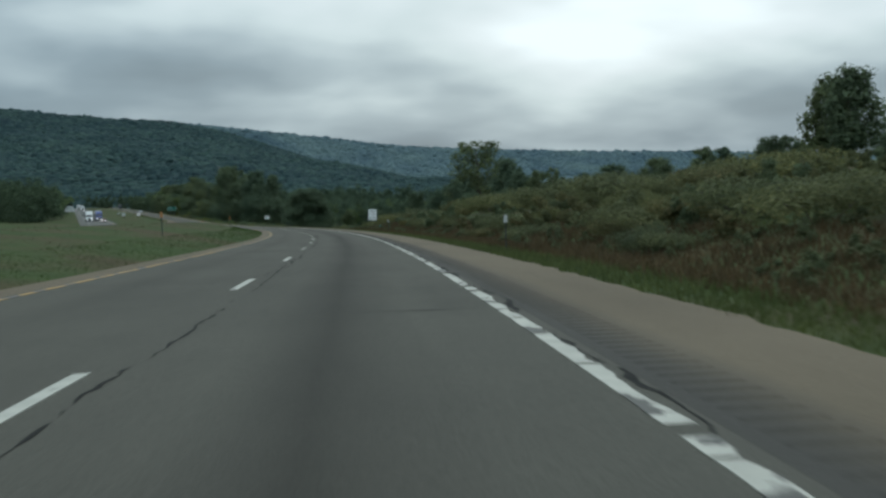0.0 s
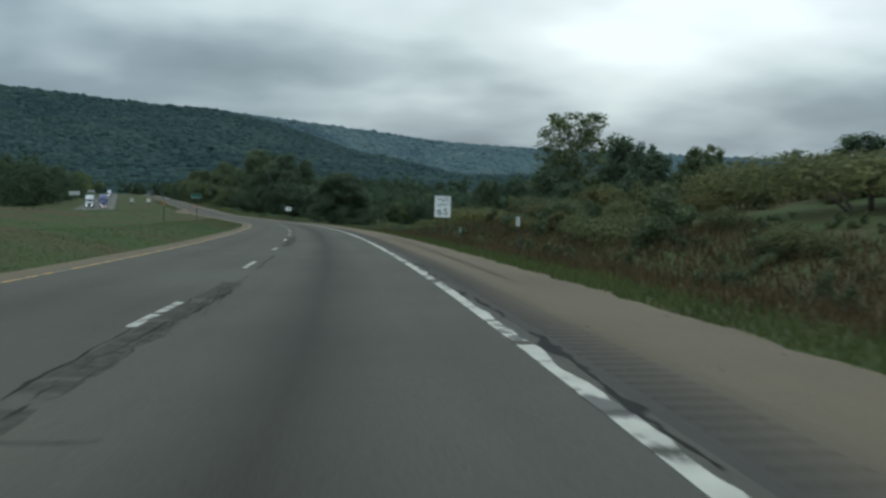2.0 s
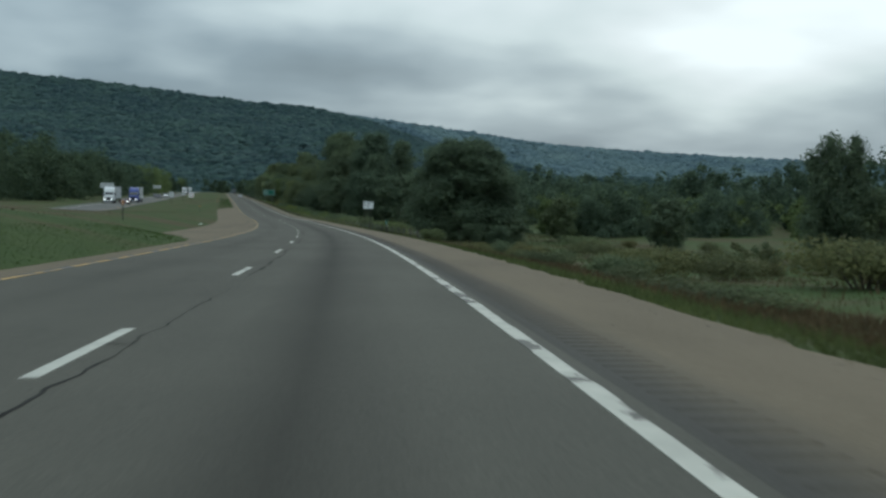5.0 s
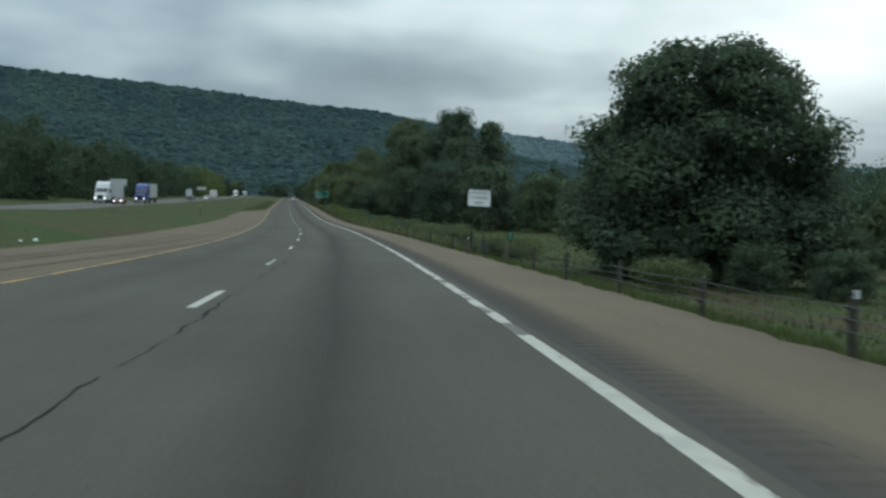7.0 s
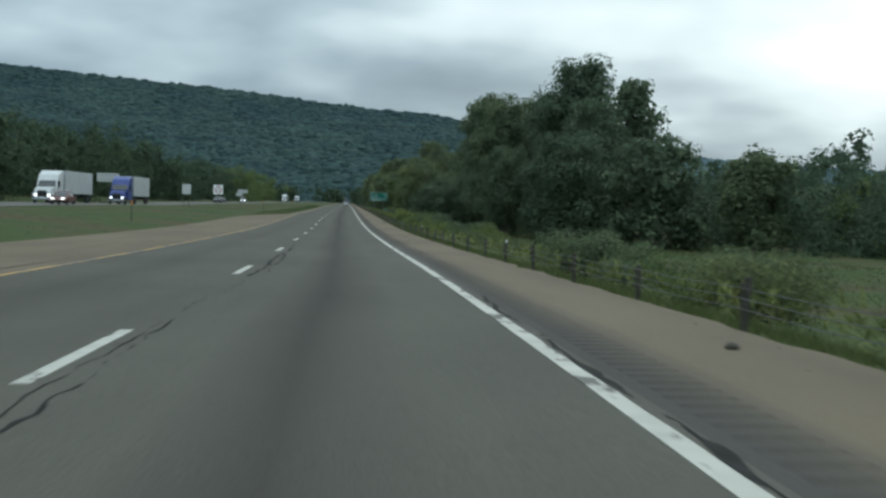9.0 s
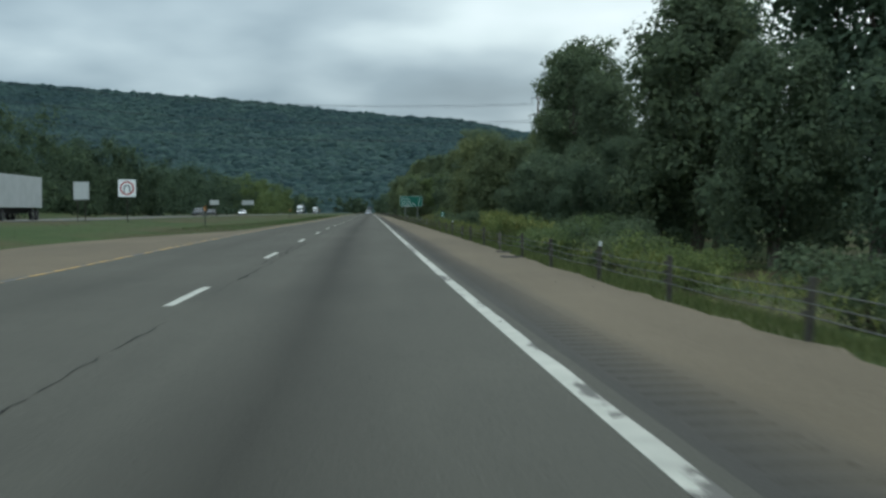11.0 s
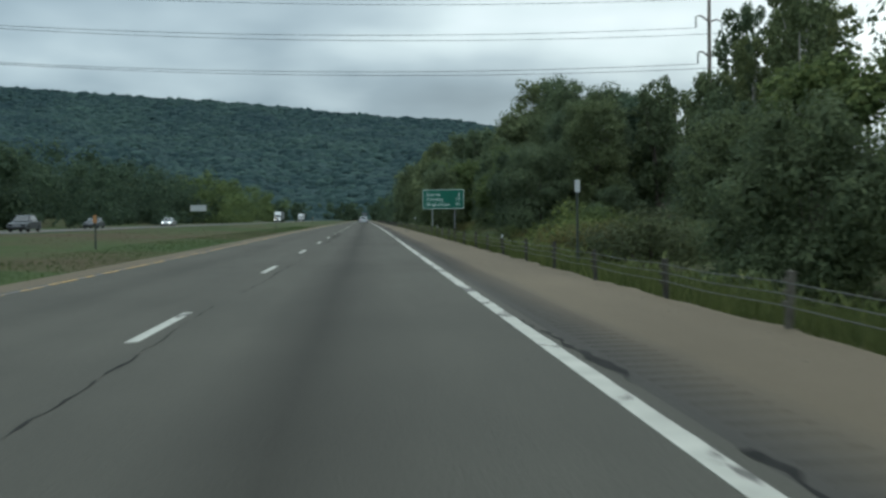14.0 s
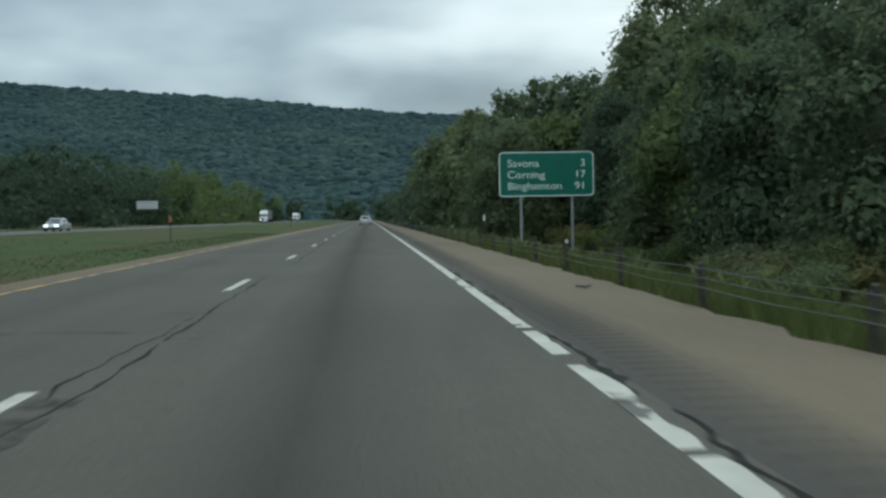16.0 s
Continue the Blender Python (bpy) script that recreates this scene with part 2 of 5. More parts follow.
def canopy(name, dark, mid, bright):
    """Wooded hillside: crowns of differing haze-tinted green, in broad drifts."""
    m, n, l, b = material(name, 0.9, 0.0, 0.06)
    g = n.new("ShaderNodeNewGeometry")
    each = ramp_of(n, l, g.outputs["Random Per Island"], ((0.0, dark), (0.55, mid), (0.9, bright), (1.0, tuple(c * 1.18 for c in bright))))
    broad = ramp_of(n, l, noise_of(n, l, 0.007, 5.0, 0.65), ((0.3, (0.72, 0.77, 0.84)), (0.7, (1.26, 1.22, 1.08))))
    leafy = ramp_of(n, l, noise_of(n, l, 0.45, 3.0, 0.7), ((0.3, (0.88, 0.88, 0.88)), (0.7, (1.12, 1.12, 1.12))))
    l.new(mix_of(n, l, 1.0, mix_of(n, l, 1.0, each, broad, "MULTIPLY"), leafy, "MULTIPLY"), b.inputs["Base Color"])
    bump_of(n, l, b, noise_of(n, l, 0.6, 4.0, 0.7), 0.18, 1.0)
    return m


def glow(name, colour, strength):
    m, n, l, b = material(name, 0.3)
    b.inputs["Base Color"].default_value = rgb(colour)
    b.inputs["Emission Color"].default_value = rgb(colour)
    b.inputs["Emission Strength"].default_value = strength
    return m


def glass(name):
    m, n, l, b = material(name, 0.06, 0.0, 0.6)
    b.inputs["Base Color"].default_value = (0.012, 0.015, 0.018, 1)
    b.inputs["Coat Weight"].default_value = 0.5
    return m


ASPHALT = (0.074, 0.069, 0.058)
M_ROAD = road_surface("aged_asphalt", (0.052, 0.050, 0.041), (0.098, 0.093, 0.075), (0.138, 0.131, 0.108))
M_SHOULDER = road_surface("shoulder_asphalt", (0.096, 0.077, 0.052), (0.162, 0.130, 0.088), (0.200, 0.167, 0.118), False)
M_EDGE_PAVING = road_surface("edge_asphalt", (0.096, 0.077, 0.052), (0.162, 0.130, 0.088), (0.200, 0.167, 0.118), False, soiled=True)
M_FAR_ROAD = road_surface("opposite_asphalt", (0.095, 0.093, 0.085), (0.129, 0.126, 0.116), (0.150, 0.146, 0.136), False)
M_TAR = plain("crack_sealer", (0.028, 0.028, 0.026), 0.95, 0, 0.35, 3.0, 0.05)
M_GRIT = plain("loose_grit", (0.15, 0.13, 0.105), 0.95, 0, 0.4, 3.0, 0.1)
M_SKID = plain("tyre_rubber_on_asphalt", (0.078, 0.068, 0.053), 0.9, 0, 0.3, 1.5, 0.1)
M_WHITE = paint("white_road_paint", (0.43, 0.42, 0.36), ASPHALT, 0.20)
M_WORN = paint("worn_white_road_paint", (0.43, 0.42, 0.36), (0.060, 0.058, 0.050), 0.24)
M_DASH = paint("lane_dash_paint", (0.45, 0.44, 0.38), ASPHALT, 0.17)
M_YELLOW = paint("yellow_road_paint", (0.37, 0.225, 0.055), ASPHALT, 0.40)
M_PATCH = plain("crazed_asphalt", (0.066, 0.063, 0.053), 0.95, 0, 0.4, 9.0, 0.05)
M_GRASS = grass_ground()
M_BLADE = foliage("grass_blades", (0.060, 0.078, 0.031), (0.077, 0.097, 0.039), (0.102, 0.120, 0.053), 0.4)
M_MOWN = foliage("mown_grass_blades", (0.046, 0.074, 0.019), (0.060, 0.092, 0.025), (0.083, 0.112, 0.036), 0.4)
M_DRY = foliage("dry_grass", (0.062, 0.048, 0.028), (0.082, 0.060, 0.036), (0.108, 0.080, 0.048), 0.25)
M_WEED = foliage("goldenrod", (0.090, 0.113, 0.038), (0.130, 0.154, 0.053), (0.185, 0.196, 0.080), 0.3)
M_LEAF = foliage("maple_leaves", (0.076, 0.100, 0.066), (0.104, 0.136, 0.086), (0.140, 0.174, 0.104))
# darker, bluer than near leaves: some distance haze put into the colour
M_LEAF_FAR = foliage("haze_toned_leaves", (0.052, 0.077, 0.054), (0.064, 0.093, 0.062), (0.082, 0.113, 0.071))
M_LEAF_LIGHT = foliage("poplar_leaves", (0.082, 0.106, 0.062), (0.116, 0.145, 0.082), (0.160, 0.188, 0.104))
M_LEAF_WILLOW = foliage("willow_leaves", (0.075, 0.105, 0.045), (0.115, 0.150, 0.060), (0.165, 0.198, 0.080))
M_BRUSH = foliage("brush_leaves", (0.090, 0.100, 0.053), (0.120, 0.132, 0.068), (0.160, 0.164, 0.083))
M_SUMAC = foliage("sumac_leaves", (0.092, 0.097, 0.048), (0.122, 0.123, 0.060), (0.165, 0.142, 0.070))
M_BARK = bark("bark", (0.05, 0.042, 0.034), (0.14, 0.12, 0.10))
M_PALE_BARK = bark("pale_bark", (0.16, 0.15, 0.13), (0.34, 0.32, 0.29))
# bluish distance haze mixed into the leaf green of the hill's base colours
M_HILL = canopy("haze_tinted_hill", (0.030, 0.050, 0.053), (0.035, 0.059, 0.060), (0.043, 0.069, 0.065))
# paler and bluer: thicker haze of the far ridge put into base colour
M_FAR_HILL = canopy("haze_tinted_ridge", (0.088, 0.127, 0.143), (0.091, 0.131, 0.146), (0.095, 0.135, 0.149))
M_STEEL = plain("galvanised_steel", (0.30, 0.31, 0.31), 0.5, 0.7, 0.2, 8.0)
M_POST = plain("weathered_post", (0.048, 0.044, 0.034), 0.85, 0, 0.35, 7.0)
M_PALE_POST = plain("bleached_post", (0.098, 0.090, 0.072), 0.85, 0, 0.3, 7.0)
M_CABLE = plain("steel_cable", (0.12, 0.12, 0.115), 0.7, 0.2, 0.2, 10.0)
M_SIGN_WHITE = plain("white_sign_sheet", (0.80, 0.81, 0.80), 0.45, 0, 0.05, 2.0)
M_REFLECTOR = plain("dulled_reflector", (0.46, 0.47, 0.46), 0.5, 0, 0.1, 6.0)
M_SIGN_BLACK = plain("black_sign_ink", (0.018, 0.018, 0.018), 0.5, 0, 0.2, 4.0)
M_SIGN_GREEN = plain("green_sign_sheet", (0.005, 0.108, 0.070), 0.45, 0, 0.10, 1.0)
M_SIGN_BACK = plain("sign_back_aluminium", (0.34, 0.36, 0.36), 0.5, 0.5, 0.1, 3.0)
M_SIGN_INK = plain("pale_sign_letters", (0.60, 0.66, 0.62), 0.5, 0, 0.05, 4.0)
M_ORANGE = plain("orange_marker", (0.36, 0.17, 0.06), 0.5)
M_GREEN_POST = plain("dark_marker_post", (0.045, 0.055, 0.045), 0.7)
M_RED_INK = plain("red_sign_ink", (0.40, 0.03, 0.03), 0.5)
M_WOOD_POLE = bark("pole_wood", (0.10, 0.085, 0.07), (0.22, 0.19, 0.16))
M_INSULATOR = plain("insulator", (0.06, 0.055, 0.05), 0.4)
M_RUBBER = plain("tyre_rubber", (0.02, 0.02, 0.02), 0.85)
M_GLASS = glass("vehicle_glass")
M_TRUCK_WHITE = plain("white_vehicle_paint", (0.52, 0.53, 0.52), 0.35, 0, 0.08, 1.0, 0.5)
M_TRUCK_BLUE = plain("blue_vehicle_paint", (0.03, 0.05, 0.20), 0.35, 0, 0.1, 1.0, 0.5)
M_TRAILER = plain("trailer_sheet", (0.391, 0.408, 0.408), 0.5, 0, 0.1, 0.8)
M_TRAILER_DARK = plain("dark_trailer_sheet", (0.10, 0.11, 0.115), 0.5, 0, 0.15, 0.8)
M_CHROME = plain("bright_trim", (0.45, 0.45, 0.45), 0.25, 0.9, 0.1, 3.0)
M_CAR_RED = plain("maroon_vehicle_paint", (0.11, 0.035, 0.03), 0.35, 0, 0.1, 1.0, 0.5)
M_CAR_DARK = plain("charcoal_vehicle_paint", (0.045, 0.05, 0.055), 0.35, 0, 0.1, 1.0, 0.5)
M_CAR_SILVER = plain("silver_vehicle_paint", (0.40, 0.42, 0.43), 0.35, 0.3, 0.1, 1.0, 0.5)
M_LAMP = glow("lit_headlamp", (1.0, 0.97, 0.9), 2.6)
M_TAIL = plain("tail_lamp", (0.35, 0.02, 0.02), 0.35)
M_UNDER = plain("chassis_black", (0.02, 0.02, 0.021), 0.8)


# ---- building helpers ----
def smooth(a, b, x):
    t = min(1.0, max(0.0, (x - a) / (b - a)))
    return t * t * (3 - 2 * t)


def mesh_of(name, verts, faces, mat, uvs=None, soft=False):
    me = bpy.data.meshes.new(name)
    me.from_pydata([tuple(v) for v in verts], [], [tuple(f) for f in faces])
    if uvs is not None:
        layer = me.uv_layers.new(name="UVMap")
        idx = np.empty(len(me.loops), dtype=np.int32)
        me.loops.foreach_get("vertex_index", idx)
        layer.data.foreach_set("uv", np.asarray(uvs, dtype=np.float32)[idx].ravel())
    if soft:
        me.polygons.foreach_set("use_smooth", [True] * len(me.polygons))
    me.materials.append(mat)
    return me


def part(name, bm, mat, parent, label=""):
    """Links a bmesh, or a finished mesh, as one object under a thing or a part."""
    if isinstance(bm, bpy.types.Mesh):
        me = bm
    else:
        me = bpy.data.meshes.new(name)
        bm.to_mesh(me)
        bm.free()
        me.materials.append(mat)
    ob = new(name, me)
    ob.parent = parent
    return tagged(ob, label)


def thing(name, m, label, category, group="", kind=""):
    ob = new(name)
    ob.empty_display_size = 0.2
    ob.matrix_basis = m
    return tagged(ob, label, category, group, kind)


def box(x0, x1, y0, y1, z0, z1, bevel=0.0, bm=None):
    bm = bm or bmesh.new()
    made = bmesh.ops.create_cube(bm, size=1.0, matrix=Matrix.Translation(((x0 + x1) / 2, (y0 + y1) / 2, (z0 + z1) / 2)) @ Matrix.Diagonal((x1 - x0, y1 - y0, z1 - z0, 1)))
    if bevel:
        vs = set(made["verts"])
        bmesh.ops.bevel(bm, geom=[e for e in bm.edges if e.verts[0] in vs and e.verts[1] in vs], offset=bevel, segments=2, profile=0.6, affect="EDGES")
    return bm


def tube(points, radii, sides=7):
    """Vertices and faces of a bent, tapering tube, closed at its end."""
    verts, faces = [], []
    pts = [Vector(p) for p in points]
    for i, p in enumerate(pts):
        d = (pts[min(i + 1, len(pts) - 1)] - pts[max(i - 1, 0)]).normalized()
        a = d.orthogonal().normalized()
        b = d.cross(a)
        for k in range(sides):
            w = 2 * math.pi * k / sides
            verts.append(p + (a * math.cos(w) + b * math.sin(w)) * radii[i])
        if i:
            o = (i - 1) * sides
            for k in range(sides):
                faces.append((o + k, o + (k + 1) % sides, o + sides + (k + 1) % sides, o + sides + k))
    faces.append(tuple(range(len(verts) - sides, len(verts))))
    return verts, faces


def joined(pieces):
    verts, faces = [], []
    for v, f in pieces:
        o = len(verts)
        verts += list(v)
        faces += [tuple(i + o for i in q) for q in f]
    return verts, faces


def facing(s, l, z=0.0, turn=0.0):
    """A pose on the road's line: x to the right, y ahead."""
    return Matrix.Translation(at(s, l, z)) @ Matrix.Rotation(heading(s) + radians(turn), 4, "Z")


# ---- the lie of the land ----
OPP_NEAR, OPP_FAR = -26.0, -38.0


def opposite_level(s):
    return _read(6, s)


def left_edge(s):
    """Where the paved left side ends: wider at the crossing place in the median."""
    return -4.35 - 3.9 * smooth(212, 236, s) * (1 - smooth(404, 432, s))


_tables.append(np.interp(STATIONS, [0, 20, 110, 150, 230, 260, 311, 330, 415, 431, 479, 515, 540, 600], [5.74, 5.80, 5.96, 5.94, 6.34, 6.30, 6.10, 6.02, 5.95, 5.92, 6.05, 5.95, 5.88, 5.90]).tolist())
_tables.append(np.interp(STATIONS, [0, 60, 110, 190, 225, 319, 374, 440], [0.7, 0.9, 1.12, 1.28, 1.15, 0.62, 0.25, 0.08]).tolist())
_tables.append(np.interp(STATIONS, [0, 330, 400, 470, 600], [0.70, 0.70, 0.55, 0.26, 0.20]).tolist())


def shoulder_edge(s):
    """Where the right shoulder ends."""
    return _read(4, s)


def land(s, l):
    """The ground's height over the road at station s, l metres to the right."""
    if l > 5.9:
        l = max(5.9, l - (shoulder_edge(s) - 5.95) * (1 - smooth(7, 12, l)))
    bump = 0.35 * noise.noise((s * 0.05, l * 0.05, 0.0)) + 0.12 * noise.noise((s * 0.23, l * 0.23, 4.0))
    if l >= 5.9:
        bank = 1.0 - smooth(120, 225, s)
        up = float(np.interp(l, [5.9, 7.5, 9.5, 14, 22, 35, 46, 62, 110, 300], [-0.05, -0.18, -0.25, 0.7, 2.0, 3.5, 4.6, 6.0, 6.6, 6.0]))
        low = float(np.interp(l, [5.9, 7.5, 10, 14, 40, 300], [-0.05, -0.35, -1.0, -1.5, -1.8, -2.0]))
        return bank * up + (1 - bank) * low + bump * smooth(8, 14, l)
    e = left_edge(s)
    if l > e - 0.01:
        return -0.08
    o = opposite_level(s)
    if l > OPP_NEAR:
        w = (e - l) / (e - OPP_NEAR)
        crest = _read(5, s)
        return -0.05 * (1 - w) + (o - 0.05) * w + crest * math.sin(math.pi * w) + bump * 0.4 * math.sin(math.pi * w)
    if l > OPP_FAR:
        return o - 0.1
    return o - 0.05 + float(np.interp(-l, [38, 44, 60, 120, 300], [0.0, -0.3, 0.3, 3.0, 6.0])) + bump * smooth(38, 46, -l)


def ground_at(s, l, lift=0.0):
    p = at(s, l)
    p.z += land(s, l) + lift
    return p


# one sheet of ground: fine beside the road, coarse outwards to the horizon
across = [-4200, -3000, -2000, -1300, -800, -500, -300, -220, -160, -120, -95, -78, -64, -54, -47, -42, -38.05, -38, -26, -25.95, -24, -21.5, -19, -16.5, -14, -12, -10.2, -9, -8.3, -7.4, -6.4, -5.4, -4.4, -4.3, 5.9, 6.0, 6.4, 7, 7.7, 8.6, 9.6, 11, 12.6, 14.5, 17, 20, 23, 26, 30, 34, 38, 43, 48, 55, 63, 75, 90, 110, 140, 180, 230, 300, 500, 800, 1300, 2000, 3000, 4200]
along = [-410, -300, -200, -120, -80] + list(np.arange(-60, 700, 5.0)) + list(np.arange(700, 1100, 20.0)) + [1100, 1200, 1350, 1500, 1700, 2000, 2300, 2600]
verts, faces = [], []
for s in along:
    for l in across:
        inner = max(-300.0, min(300.0, l))
        p = ground_at(s, inner)
        p.x += l - inner
        if s >= 2600:
            p.y += 2300
        if s <= -410:
            p.y -= 3500
        fade = smooth(300, 800, abs(l)) if abs(l) > 300 else 0.0
        p.z = p.z * (1 - fade) + (-8.5) * fade
        verts.append(p)
w = len(across)
for i in range(len(along) - 1):
    for j in range(w - 1):
        o = i * w + j
        faces.append((o, o + 1, o + w + 1, o + w))
ground = tagged(new("ground", mesh_of("ground", verts, faces, M_GRASS, soft=True)), "rough grass verge and meadow beside the highway", "ground", kind="structure")


def ribbon(name, mat, spans, l0, l1, z, step=2.0, parent=None, ragged=0.0, seed=1, label="", category=""):
    """A paved or painted strip along the road, between l0 and l1 (numbers, or functions of the station), with a thickness below it."""
    verts, faces, uvs = [], [], []
    for a, b in spans:
        count = max(1, int(math.ceil((b - a) / step)))
        first = len(verts)
        for k in range(count + 1):
            s = a + (b - a) * k / count
            e0, e1 = (l0(s) if callable(l0) else l0), (l1(s) if callable(l1) else l1)
            if ragged:
                e1 += ragged * (noise.noise((s * 0.9, seed, 0)) + 0.6 * noise.noise((s * 3.1, seed, 7)))
                e0 += ragged * 0.1 * noise.noise((s * 2.3, seed, 3))
            zz = z(s) if callable(z) else z
            for l, dz in ((e0, -0.03), (e0, 0.0), (e1, 0.0), (e1, -0.03)):
                verts.append(at(s, l, zz + dz))
                uvs.append((l, s))
            if k:
                o = first + (k - 1) * 4
                for q in range(3):
                    faces.append((o + q, o + q + 1, o + q + 5, o + q + 4))
    me = mesh_of(name, verts, faces, mat, uvs)
    ob = new(name, me)
    ob.parent = parent
    return tagged(ob, label, category, kind="" if parent else "structure")


END = 2400
road = ribbon("road", M_ROAD, [(-120, END)], -3.62, 3.86, 0.0, 3.0, label="grey aged asphalt carriageway of two lanes", category="road")
right_shoulder = ribbon("shoulder", M_SHOULDER, [(-120, END)], 4.74, lambda s: shoulder_edge(s) + 0.05, -0.003, 0.7, ragged=0.22, seed=5, label="tan paved hard shoulder with a crumbling outer edge", category="shoulder")
left_shoulder = ribbon("shoulder", M_SHOULDER, [(-120, END)], left_edge, -3.62, -0.004, 2.0, label="narrow paved inner shoulder beside the grassy median", category="shoulder")
far_road = ribbon("road", M_FAR_ROAD, [(-120, END)], OPP_FAR, OPP_NEAR, opposite_level, 5.0, label="pale asphalt carriageway for oncoming traffic beyond the median", category="road")

# rumble strip: grooves rolled across the edge of the shoulder
verts, faces, uvs = [], [], []
steps = [(0.0, 0.0), (0.10, 0.0), (0.125, -0.010), (0.18, -0.019), (0.235, -0.010), (0.26, 0.0)]
k = 0
for n_groove in range(int(760 / 0.3)):
    for ds, dz in steps:
        s = -40 + n_groove * 0.3 + ds
        for l, zz in ((3.86, 0.0), (3.98, 0.0), (4.01, dz), (4.44, dz), (4.47, 0.0), (4.78, 0.0)):
            verts.append(at(s, l, zz))
            uvs.append((l, s))
        if k:
            o = (k - 1) * 6
            for q in range(5):
                faces.append((o + q, o + q + 1, o + q + 7, o + q + 6))
        k += 1
rumble = new("rumble_strip", mesh_of("rumble_strip", verts, faces, M_EDGE_PAVING, uvs))
tagged(rumble, "dark grooved rumble strip between edge line and shoulder", "rumble strip", kind="structure")
ribbon("shoulder", M_EDGE_PAVING, [(720, END)], 3.86, 4.78, 0.0, 4.0, label="dark paved strip beside the edge line", category="shoulder")

# painted lines
def torn(a, b, seed):
    """Stretches of a line that has broken away in places."""
    r, out = random.Random(seed), []
    while a < b:
        n = r.uniform(0.4, 2.6)
        out.append((a, min(b, a + n)))
        a += n + r.choice((0.05, 0.08, 0.15, 0.3, 0.6))
    return out


ribbon("edge_line", M_WORN, torn(-60, 98, 11), 3.585, 3.73, 0.005, 0.22, road, 0.075, 3, "flaking white edge line")
ribbon("edge_line", M_WHITE, [(98, 427.6), (437, 462), (472, 517), (548, END)], 3.585, 3.735, 0.005, 0.4, road, 0.022, 4)
ribbon("edge_line", M_WORN, torn(427.9, 437, 14) + torn(462, 472, 15) + torn(517, 548, 13), 3.585, 3.73, 0.005, 0.22, road, 0.065, 6, "flaking white edge line")
ribbon("yellow_line", M_YELLOW, [(-60, END)], -3.515, -3.385, 0.005, 1.0, road, 0.012, 9)
for l, m in ((OPP_NEAR - 1.3, M_YELLOW), (OPP_FAR + 2.9, M_WHITE)):
    ribbon("edge_line", m, [(200, END)], l, l + 0.15, lambda s: opposite_level(s) + 0.006, 5.0, far_road)
dash_mesh = None
for k in range(-5, 75):
    s0 = DASH_START + 12.192 * k
    h = 0.06
    chipped = k in (3, 4, 6, 7, 8, 9, 10, 11, 21)
    if dash_mesh is None or chipped or k % 5 == 0:
        off, r = 3.7 * k, random.Random(k)
        cuts = [0.0]
        while chipped and cuts[-1] < 2.4:
            cuts.append(cuts[-1] + r.uniform(0.35, 0.9))
        ends = list(zip(cuts, [c - r.uniform(0.06, 0.32) for c in cuts[1:]] + [3.05]))
        vs, fs = [], []
        for a, b in ends:
            o, skew = len(vs), r.uniform(-0.1, 0.1) if chipped else 0.01
            w = h * (r.uniform(0.7, 1.0) if chipped else 1.0)
            for z in (-0.01, 0.005):
                vs += [(-h, a, z), (w, a + skew, z), (h, b + skew, z), (-w, b, z)]
            fs += [tuple(o + i for i in q) for q in ((4, 5, 6, 7), (0, 1, 5, 4), (1, 2, 6, 5), (2, 3, 7, 6), (3, 0, 4, 7))]
        one = mesh_of("lane_dash", vs, fs, M_WORN if chipped else M_DASH, [(v[0] + off, v[1] + off) for v in vs])
        if not chipped:
            dash_mesh = one
    ob = new("lane_dash", one if chipped else dash_mesh)
    ob.parent = road
    run = (level(s0 + 3.05) - level(s0)) / 3.05
    ob.matrix_basis = facing(s0, 0.0) @ Matrix.Rotation(math.atan(run), 4, "X")

# sealed cracks: the joint beside the lane line, and cracks across the lanes
rng = random.Random(7)


def crack(s0, s1, l0, l1, width, wander, name="crack_seal"):
    """A thin, wandering run of sealer that swells, thins out and breaks off."""
    n = max(3, int(max(abs(s1 - s0), abs(l1 - l0) * 2.5) / 0.2))
    verts, faces = [], []
    seed = rng.random() * 90
    long = abs(s1 - s0) > abs(l1 - l0)
    for i in range(n + 1):
        u = i / n
        s, l = s0 + (s1 - s0) * u, l0 + (l1 - l0) * u
        wob = wander * (noise.noise((i * 0.06, seed, 0)) + 0.55 * noise.noise((i * 0.27, seed, 5)) + 0.3 * noise.noise((i * 1.1, seed, 2)))
        swell = width * (0.25 + 1.3 * max(0.0, noise.noise((i * 0.13, seed, 9)))) * min(1.0, 6 * u, 6 * (1 - u))
        seen = 0
        for sgn in (-1, 1):
            half = max(0.0, swell + width * 0.75 * noise.noise((i * 0.9, seed, 3 + 4 * sgn)))
            seen += half
            verts.append(at(s + (0 if long else wob + sgn * half), l + (wob + sgn * half if long else 0), 0.003))
        if i and seen > 0.006:
            o = 2 * i - 2
            faces.append((o, o + 1, o + 3, o + 2))
    ob = new(name, mesh_of(name, verts, faces, M_TAR))
    ob.parent = road


s = -30.0
